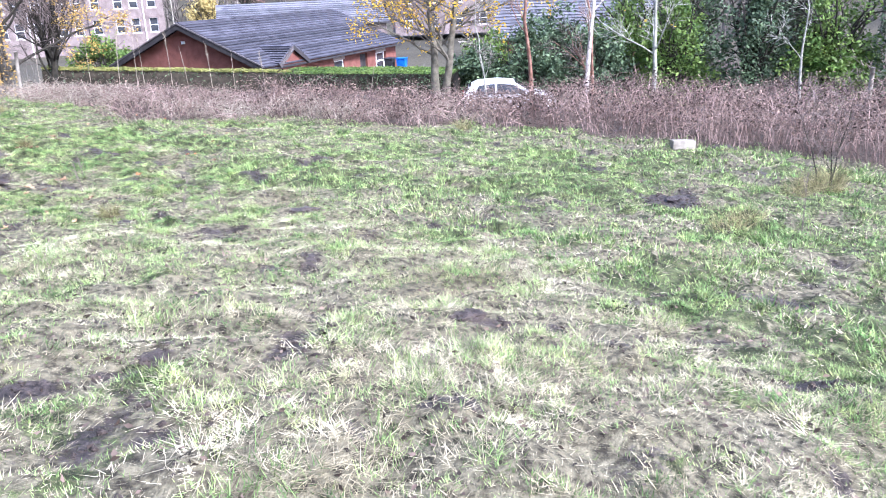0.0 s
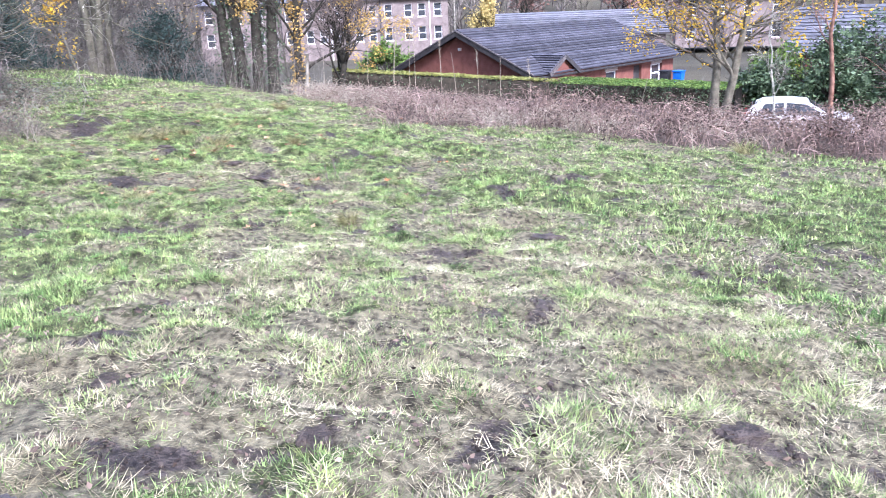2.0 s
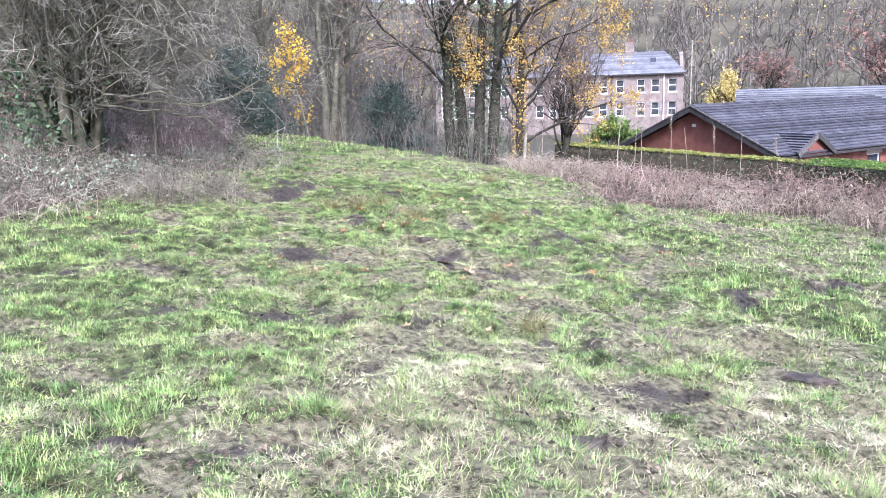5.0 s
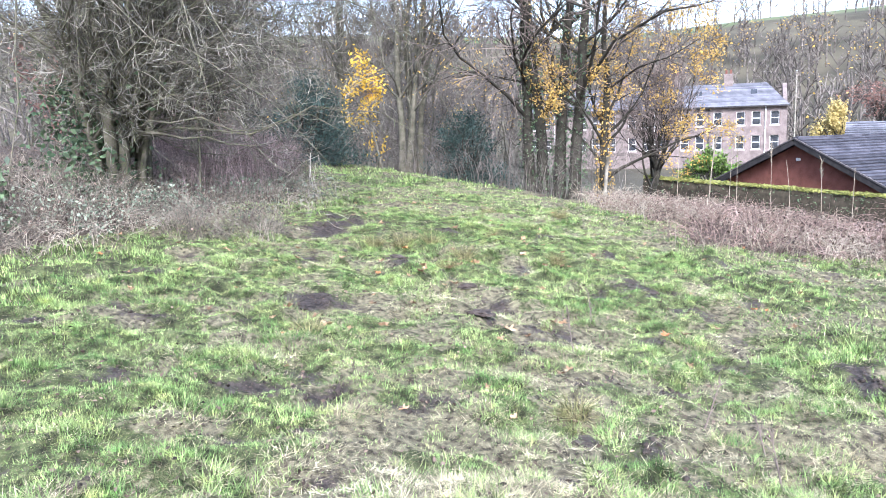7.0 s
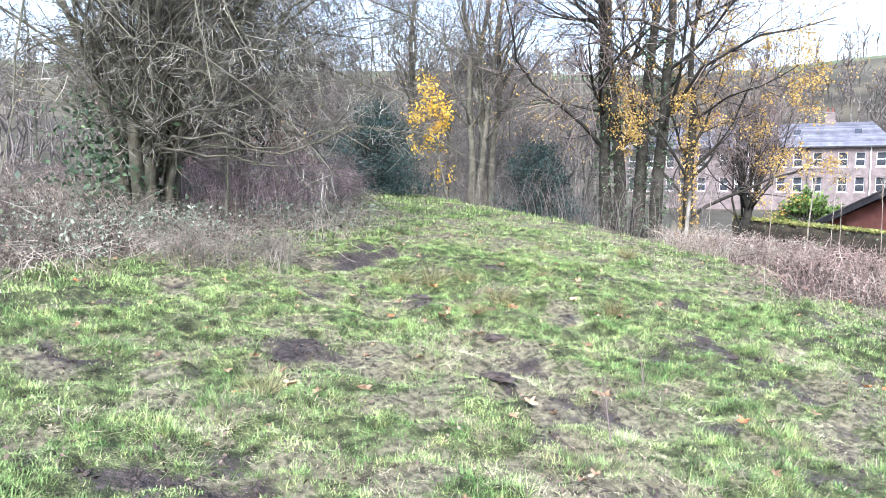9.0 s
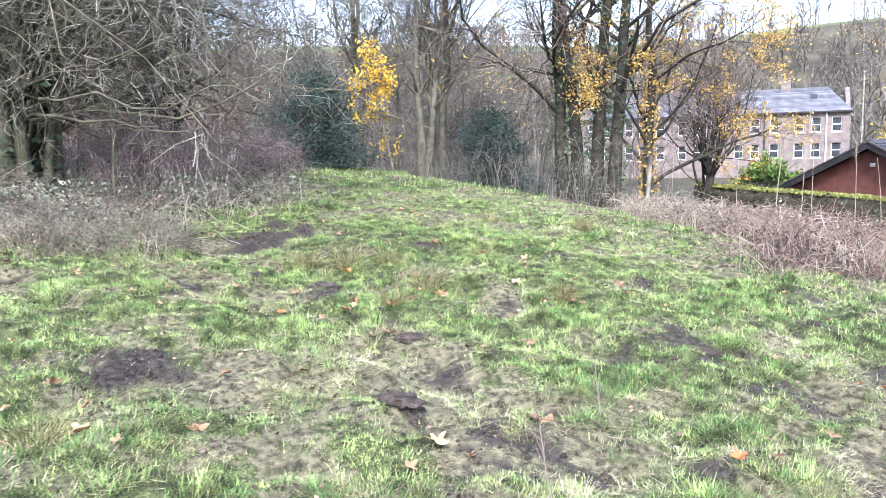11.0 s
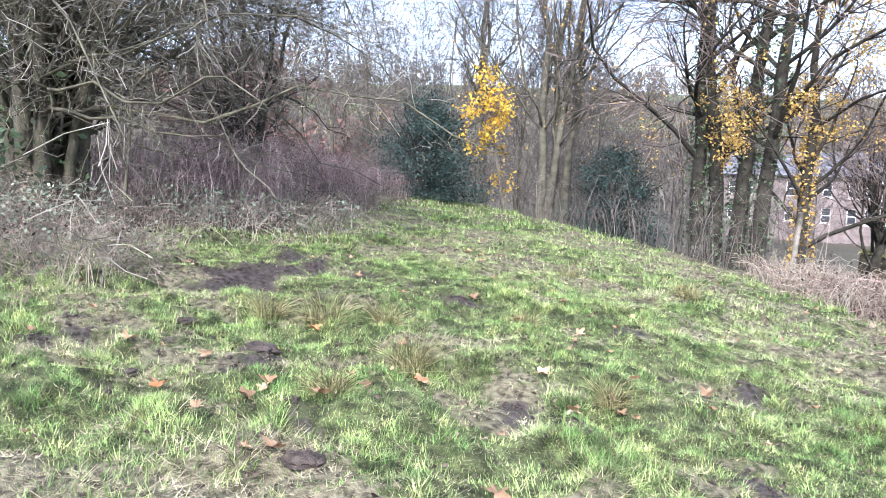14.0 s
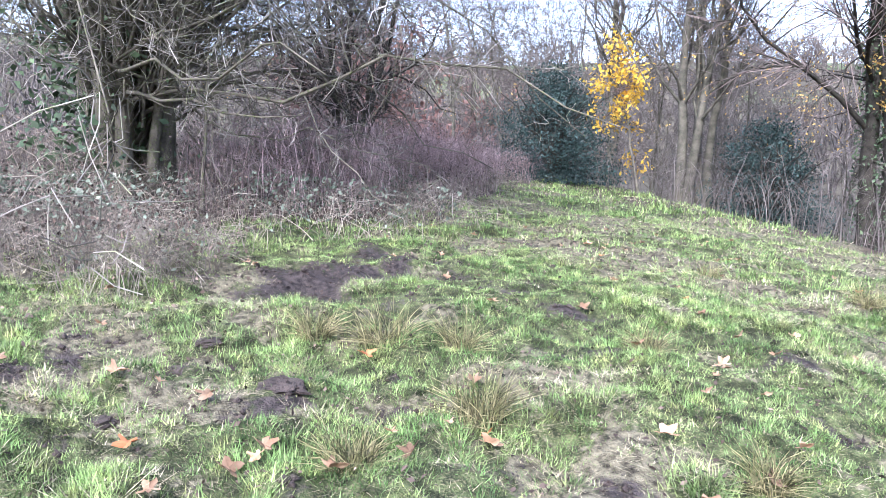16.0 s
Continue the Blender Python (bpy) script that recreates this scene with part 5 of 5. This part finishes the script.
def car(place, turn):
    """A small white hatchback; local x runs to its nose."""
    th = thing("car", place, "white hatchback on the lane behind the brambles", "car", turn=turn)
    side = [(-1.98, 0.35), (-2.02, 0.75), (-1.92, 1.0), (-1.72, 1.28), (-1.35, 1.45), (-0.5, 1.50), (0.2, 1.44), (0.95, 0.98), (1.7, 0.86), (1.98, 0.68), (2.02, 0.4), (1.9, 0.24), (-1.85, 0.24)]
    bm = bmesh.new()
    rings = []
    for y, tuck in ((-0.86, 0.0), (-0.80, 1.0), (0.80, 1.0), (0.86, 0.0)):
        rings.append([bm.verts.new((x * (0.985 if not tuck else 1), y * (1 - 0.20 * max(0, (z - 0.9)) / 0.6), z - (0.03 if not tuck and z > 0.8 else 0))) for x, z in side])
    n = len(side)
    for a, b in zip(rings[:-1], rings[1:]):
        for k in range(n):
            bm.faces.new((a[k], a[(k + 1) % n], b[(k + 1) % n], b[k]))
    bm.faces.new(rings[0])
    bm.faces.new(rings[-1][::-1])
    bmesh.ops.recalc_face_normals(bm, faces=bm.faces[:])
    part("body", bm, CAR_PAINT, th)
    for s in (-1, 1):
        for pts in ([(-1.45, 0.98), (-1.30, 1.34), (-0.62, 1.40), (-0.60, 0.98)], [(-0.52, 0.98), (-0.52, 1.40), (0.16, 1.34), (0.78, 0.98)]):
            bm = bmesh.new()
            out = [bm.verts.new((x, s * (0.872 * (1 - 0.20 * max(0, z - 0.9) / 0.6) + 0.004), z)) for x, z in pts]
            inn = [bm.verts.new((x, s * (0.872 * (1 - 0.20 * max(0, z - 0.9) / 0.6) - 0.02), z)) for x, z in pts]
            bm.faces.new(out)
            bm.faces.new(inn[::-1])
            for k in range(4):
                bm.faces.new((out[k], inn[k], inn[(k + 1) % 4], out[(k + 1) % 4]))
            bmesh.ops.recalc_face_normals(bm, faces=bm.faces[:])
            part("side_window", bm, GLASS, th)
        for x in (-1.25, 1.28):
            bm = bmesh.new()
            bmesh.ops.create_cone(bm, cap_ends=True, segments=24, radius1=0.31, radius2=0.31, depth=0.2, matrix=pose(x, s * 0.78, 0.31, 90, 0, 0))
            w = part("wheel", bm, RUBBER, th)
            bm = bmesh.new()
            bmesh.ops.create_cone(bm, cap_ends=True, segments=16, radius1=0.2, radius2=0.18, depth=0.03, matrix=pose(x, s * 0.89, 0.31, 90, 0, 0))
            part("rim", bm, STEEL, w)
        part("headlight", boxes((1.78, 1.96, s * 0.66 - 0.14, s * 0.66 + 0.14, 0.62, 0.74), bevel=0.03), GLASS, th)
        part("tail_light", boxes((-2.0, -1.9, s * 0.70 - 0.08, s * 0.70 + 0.08, 0.75, 1.02), bevel=0.02), LENS, th)
        part("wing_mirror", boxes((0.62, 0.74, s * 0.98 - 0.09, s * 0.98 + 0.05, 0.95, 1.07), bevel=0.03), CAR_PAINT, th)
    part("windscreen", bar((0.93, 0, 1.02), (0.24, 0, 1.435), 1.35, 0.03), GLASS, th)
    part("rear_window", bar((-1.90, 0, 1.06), (-1.62, 0, 1.36), 1.3, 0.03), GLASS, th)


car((2.55, 33.4, float(land(2.55, 33.4)) + 0.13), -2)
blk = part("sawn_block", boxes((-0.22, 0.22, -0.10, 0.10, -0.05, 0.12), bevel=0.012), WOOD_POST)
blk.matrix_world = pose(4.45, 14.6, float(land(4.45, 14.6)) + 0.04, 0, 3, 4)
tagged(blk, "pale-topped sawn timber block on the grass", "timber block")


def lump(name, place, size, seed, mat, label, category, group=""):
    """An uneven clod or stone, half sunk in the turf."""
    bm = bmesh.new()
    bmesh.ops.create_icosphere(bm, subdivisions=3, radius=1.0)
    for v in bm.verts:
        d = 1 + 0.5 * noise.noise(v.co * 1.6 + Vector((seed, 0, 0))) + 0.4 * noise.noise(v.co * 4.3 + Vector((0, seed, 0)))
        v.co = Vector((v.co.x * size[0], v.co.y * size[1], max(v.co.z, -0.4) * size[2])) * d
    ob = part(name, bm, mat)
    ob.matrix_world = pose(place[0], place[1], float(rough_land(*place)) - size[2] * 0.1, 0, 0, seed * 37 % 360)
    return tagged(ob, label, category, group)


lump("clod", (5.28, 14.65), (0.3, 0.2, 0.12), 3, SOIL, "dark clod of earth near the timber block", "clod", "clods of earth")
for q, (x, y, s) in enumerate(((-5.74, 9.34, 0.11), (-6.7, 10.25, 0.10), (-8.98, 7.59, 0.11), (-3.67, 4.22, 0.12), (-2.59, 3.42, 0.09), (-1.66, 8.07, 0.13), (-2.26, 5.82, 0.13), (-8.05, 9.75, 0.07), (-1.44, 3.21, 0.09), (-3.43, 7.61, 0.10), (0.06, 4.02, 0.09), (-5.34, 11.76, 0.12), (2.92, 9.63, 0.16), (-8.9, 10.25, 0.08))):
    lump("clod", (x, y), (s * 1.1, s * 0.85, s * 0.3), 5 + q, SOIL, "dark wet clod of trodden earth in the grass", "clod", "clods of earth")
for q, (x, y, s) in enumerate(((-8.17, 10.53, 0.13), (-8.58, 10.08, 0.10), (-8.0, 11.08, 0.10))):
    lump("clod", (x, y), (s * 0.85, s * 0.7, s * 0.3), 40 + q, SOIL, "flat dark cake of trodden mud", "clod", "clods of earth")
lump("stone", (-2.05, 2.42), (0.06, 0.05, 0.035), 47, STONE, "small grey stone in the grass", "stone")
lump("stone", (-34.6, 35.2), (0.6, 0.4, 0.4), 48, WHITE, "pale block seen between the trunks", "stone")


# ---- grass ----
def dist_line(x, y, ax, ay, bx, by):
    dx, dy = bx - ax, by - ay
    t = np.clip(((x - ax) * dx + (y - ay) * dy) / (dx * dx + dy * dy), 0, 1)
    return np.hypot(x - ax - t * dx, y - ay - t * dy)


def sward(name, seed, clumps, per, zone, length, wide, splay, mat, label, straw, sigma=0.045, base=0.35):
    rng = np.random.default_rng(seed)
    x, y = rng.uniform(-24, 9, clumps), rng.uniform(0.6, 24, clumps)
    d = dist_line(x, y, 0, 1.5, -8.5, 12.0)
    ok = (d >= zone[0]) & (d < zone[1]) & (bank_depth(x, y) < 0.5) & (y < bramble_edge(np.maximum(x, -9)) + 0.4 + 0.5 * np.maximum(-9 - x, 0)) & (y < 24)
    sh = straw_share(x, y)
    r = rng.random(clumps)
    ok &= (r < (sh * 0.85 + 0.15)) if straw else (r > sh * 0.72)
    mm = np.zeros(clumps)
    mm[ok] = mud_mask(x[ok], y[ok])
    ok &= rng.random(clumps) > step(0.26, 0.52, mm) * 0.95
    ok &= rng.random(clumps) > (1 - step(0.22, 0.5, 0.6 * vnoise(x, y, 0.24, 27) + 0.4 * vnoise(x, y, 0.09, 28))) * 0.8
    x, y, mm = x[ok], y[ok], mm[ok]
    tall = (0.28 + 0.6 * vnoise(x, y, 0.6, 23) + 1.25 * vnoise(x, y, 0.24, 24) ** 2.5) * (1 - 0.45 * mm)
    n = len(x)
    cx, cy, hh = (np.repeat(q, per) for q in (x, y, tall))
    ox, oy = rng.normal(size=n * per) * sigma, rng.normal(size=n * per) * sigma
    bx, by = cx + ox, cy + oy
    bz = rough_land(bx, by) - 0.006
    a = np.arctan2(oy, ox) + rng.normal(size=n * per) * 0.9
    lean = np.abs(rng.normal(size=n * per)) * splay * 0.7 + base
    ln = length * hh * rng.uniform(0.45, 1.3, n * per)
    hor = np.sin(np.minimum(lean, 1.5))
    tip = np.stack([np.cos(a) * hor, np.sin(a) * hor, np.cos(np.minimum(lean, 1.45))], -1) * ln[:, None]
    b = np.stack([bx, by, bz], -1)
    wv = np.stack([-np.sin(a), np.cos(a), np.zeros(n * per)], -1) * (wide * rng.uniform(0.6, 1.3, n * per))[:, None]
    v = np.stack([b - wv, b + wv, b + tip], 1).reshape(-1, 3)
    f = np.arange(3 * n * per).reshape(-1, 3)
    tagged(part(name, raw_mesh(name, v, f), mat), label, "grass", kind="stuff")


sward("grass_green", 401, 420000, 20, (0, 3.3), 0.062, 0.0027, 1.0, GREEN, "tufty green pasture grass", False, 0.036, 0.42)
sward("grass_dry", 402, 420000, 16, (0, 3.3), 0.085, 0.0021, 0.7, STRAW, "bleached straw-coloured grass", True, 0.055, 1.05)
sward("grass_green_beyond", 403, 130000, 13, (3.3, 9.5), 0.078, 0.0054, 0.9, GREEN, "tufty green pasture grass further off", False, 0.055)
sward("grass_dry_beyond", 404, 130000, 9, (3.3, 9.5), 0.10, 0.0042, 0.9, STRAW, "bleached grass further off", True, 0.065, 1.0)
sward("grass_green_far", 405, 36000, 9, (9.5, 30), 0.12, 0.012, 0.75, GREEN, "green grass at the field's far side", False, 0.09)
sward("grass_dry_far", 406, 30000, 7, (9.5, 30), 0.12, 0.009, 1.0, STRAW, "bleached grass at the field's far side", True, 0.09, 0.9)


def scraps():
    """Loose crumbs of mud in the trodden places, and scraps of dead leaf over the field."""
    rng = np.random.default_rng(410)
    x, y = scatter(rng, 420000, -12, 5, 1.5, 15, lambda x, y: (mud_mask(x, y) > 0.42) & (bank_depth(x, y) < 0.6))
    x, y = x[:7000], y[:7000]
    n = len(x)
    c = np.stack([x, y, rough_land(x, y)], -1)
    s = 0.006 + 0.022 * rng.random(n) ** 3.5
    o = np.array([(1, 0, 0), (0, 1, 0), (-1, 0, 0), (0, -1, 0), (0, 0, 0.8), (0, 0, -0.8)])
    v = c[:, None] + o[None] * s[:, None, None] * rng.uniform(0.6, 1.4, (n, 6, 3)) + rng.normal(size=(n, 6, 3)) * 0.003
    f = np.array([(0, 1, 4), (1, 2, 4), (2, 3, 4), (3, 0, 4), (1, 0, 5), (2, 1, 5), (3, 2, 5), (0, 3, 5)])
    tagged(part("mud_crumbs", raw_mesh("mud_crumbs", v.reshape(-1, 3), (np.arange(n)[:, None, None] * 6 + f[None]).reshape(-1, 3)), SOIL), "dark crumbs of trodden mud", "mud", kind="stuff")
    x, y = scatter(rng, 22000, -14, 5, 1.2, 17, lambda x, y: bank_depth(x, y) < 0.8)
    c = np.stack([x, y, rough_land(x, y) + rng.uniform(0.005, 0.04, len(x))], -1)
    v, f = cards(rng, c, 0.016, 0.6)
    tagged(part("leaf_scraps", raw_mesh("leaf_scraps", v, f), BRAMBLE_LEAF), "brown scraps of dead leaf and stalk in the grass", "litter", kind="stuff")


scraps()


def tussock(x, y, r, seed, hh, label, mat=RUSH):
    rng = np.random.default_rng(seed)
    n, k = 260, 4
    a = rng.uniform(0, 2 * math.pi, n)
    q = np.sqrt(rng.random(n)) * r * 0.55
    s = np.linspace(0, 1, k)[None, :, None]
    b = np.stack([np.cos(a) * q, np.sin(a) * q, np.full(n, -0.02)], -1)
    a2 = a + rng.normal(size=n) * 0.8
    out = np.stack([np.cos(a2), np.sin(a2), 0 * a], -1) * (rng.uniform(0.02, 0.85, n) ** 1.1 * hh)[:, None]
    ln = (0.15 + 0.95 * rng.random(n) ** 1.5) * hh
    P = b[:, None] + out[:, None] * s ** 1.8 + np.array([0, 0, 1.0]) * (ln[:, None, None] * (s - rng.uniform(0.05, 0.45, n)[:, None, None] * s * s))
    R = np.linspace(0.0027, 0.0008, k)[None] * rng.uniform(0.7, 1.3, (n, 1))
    ob = part("tussock", raw_mesh("tussock", *tubes(P, R, 3)), mat)
    ob.matrix_world = pose(x, y, float(rough_land(x, y)))
    tagged(ob, label, "grass tussock", "grass tussocks")


for q, (x, y, r, hh) in enumerate(((-7.78, 11.36, 0.2, 0.32), (-8.74, 11.2, 0.26, 0.30), (-8.39, 12.73, 0.13, 0.24), (-7.4, 10.65, 0.17, 0.22), (-8.6, 11.6, 0.15, 0.26), (-10.4, 14.9, 0.15, 0.22), (-8.95, 10.85, 0.17, 0.22), (2.94, 7.83, 0.32, 0.3), (5.3, 10.6, 0.4, 0.42), (5.0, 10.5, 0.3, 0.4), (4.7, 10.2, 0.3, 0.3), (3.3, 8.3, 0.35, 0.26), (0.26, 16.44, 0.25, 0.4), (-9.1, 15.4, 0.2, 0.25), (-6.24, 7.72, 0.2, 0.2), (-6.9, 12.2, 0.14, 0.2), (5.7, 11.2, 0.3, 0.45), (-3.7, 7.9, 0.15, 0.2))):
    tussock(x, y, r, 420 + q, hh, "rushy straw-and-green grass tussock")


def weed_stem(x, y, hh, seed):
    rng = np.random.default_rng(seed)
    s = np.linspace(0, 1, 6)
    P = np.stack([np.stack([0.05 * s * rng.normal(), 0.05 * s * rng.normal(), hh * s - 0.02], -1)])
    S = spawn(rng, P, np.full((1, 6), 0.006), 9, 0.3, 1, hh * 0.4, 0.6, 0.05, 0.15, 3, 0.6)
    th = thing("weed_stem", (x, y, float(rough_land(x, y))), "thin dark dead weed stem standing in the grass", "plant", "dead weed stems")
    part("stem", raw_mesh("stem", *tubes(P, np.linspace(0.006, 0.003, 6)[None], 4)), TWIG_DARK, th)
    for k in range(len(S[0])):
        part("side_shoot", raw_mesh("side_shoot", *tubes(S[0][k:k + 1], S[1][k:k + 1], 3)), TWIG_DARK, th)


for q, (x, y, hh) in enumerate(((-4.6, 9.2, 0.42), (-2.4, 7.8, 0.36), (-5.0, 10.1, 0.3), (-3.1, 8.4, 0.34), (-2.6, 8.1, 0.3), (3.9, 8.2, 0.7))):
    weed_stem(x, y, hh, 440 + q)


def leaf_mesh(seed):
    """A lobed, curled dead leaf about 11 cm across."""
    rng = np.random.default_rng(seed)
    bm = bmesh.new()
    n = 22
    a = np.linspace(0, 2 * math.pi, n, endpoint=False)
    rr = 0.055 * (0.72 + 0.28 * np.cos(a * 5 + 0.3) + 0.06 * rng.normal(size=n))
    cup = rng.uniform(2.0, 6.0)
    mid = bm.verts.new((0, 0, 0.006))
    rim = [bm.verts.new((r * math.cos(t), r * math.sin(t) * 0.85, 0.008 + cup * r * r + 0.012 * math.sin(2 * t + seed))) for r, t in zip(rr, a)]
    for k in range(n):
        bm.faces.new((mid, rim[k], rim[(k + 1) % n]))
    ext = bmesh.ops.extrude_face_region(bm, geom=bm.faces[:])
    bmesh.ops.translate(bm, verts=[g for g in ext["geom"] if isinstance(g, bmesh.types.BMVert)], vec=(0, 0, 0.0012))
    me = bpy.data.meshes.new("fallen_leaf")
    bm.to_mesh(me)
    bm.free()
    return me


LEAVES = [(-7.78, 9.87), (-7.47, 11.26), (-7.41, 10.89), (-8.09, 10.19), (-8.38, 9.82), (-7.49, 10.34), (-7.40, 10.20), (-9.29, 12.84), (-7.30, 12.02), (-8.06, 13.00), (-7.30, 10.56), (-6.87, 12.21), (-8.54, 11.04), (-12.03, 14.61), (-5.24, 9.16), (-6.17, 10.87), (-6.80, 11.83), (-6.81, 10.14), (-5.15, 9.85), (-6.20, 7.90), (-6.90, 7.99), (-4.17, 10.29), (-6.75, 12.87), (-4.15, 10.92), (-4.28, 10.19), (-5.98, 8.34), (-6.25, 9.13)]


def fallen_leaves():
    rng = np.random.default_rng(460)
    kinds = [leaf_mesh(500 + q) for q in range(6)]
    spots = [(x, y, 1.1) for x, y in LEAVES]
    while len(spots) < 190:
        x, y = rng.uniform(-13.5, -3.6), rng.uniform(7.0, 17.5)
        if bank_depth(x, y) < 0.3:
            spots.append((x, y, rng.uniform(0.45, 0.85)))
    for q, me in enumerate(kinds):
        me.materials.append(LEAF_ORANGE if q == 0 else LEAF_FALLEN)
    for q, (x, y, s) in enumerate(spots):
        k = q % 6 if q % 18 else 0
        k = max(k, 1) if q % 4 else k
        ob = new("fallen_leaf", kinds[k])
        ob.matrix_world = pose(x, y, float(rough_land(x, y)) + 0.035, rng.normal() * 14, rng.normal() * 14, rng.uniform(0, 360)) @ Matrix.Scale(s, 4)
        tagged(ob, "orange fallen leaf on the grass" if k == 0 else "curled tan fallen leaf on the grass", "leaf", "fallen leaves")


fallen_leaves()
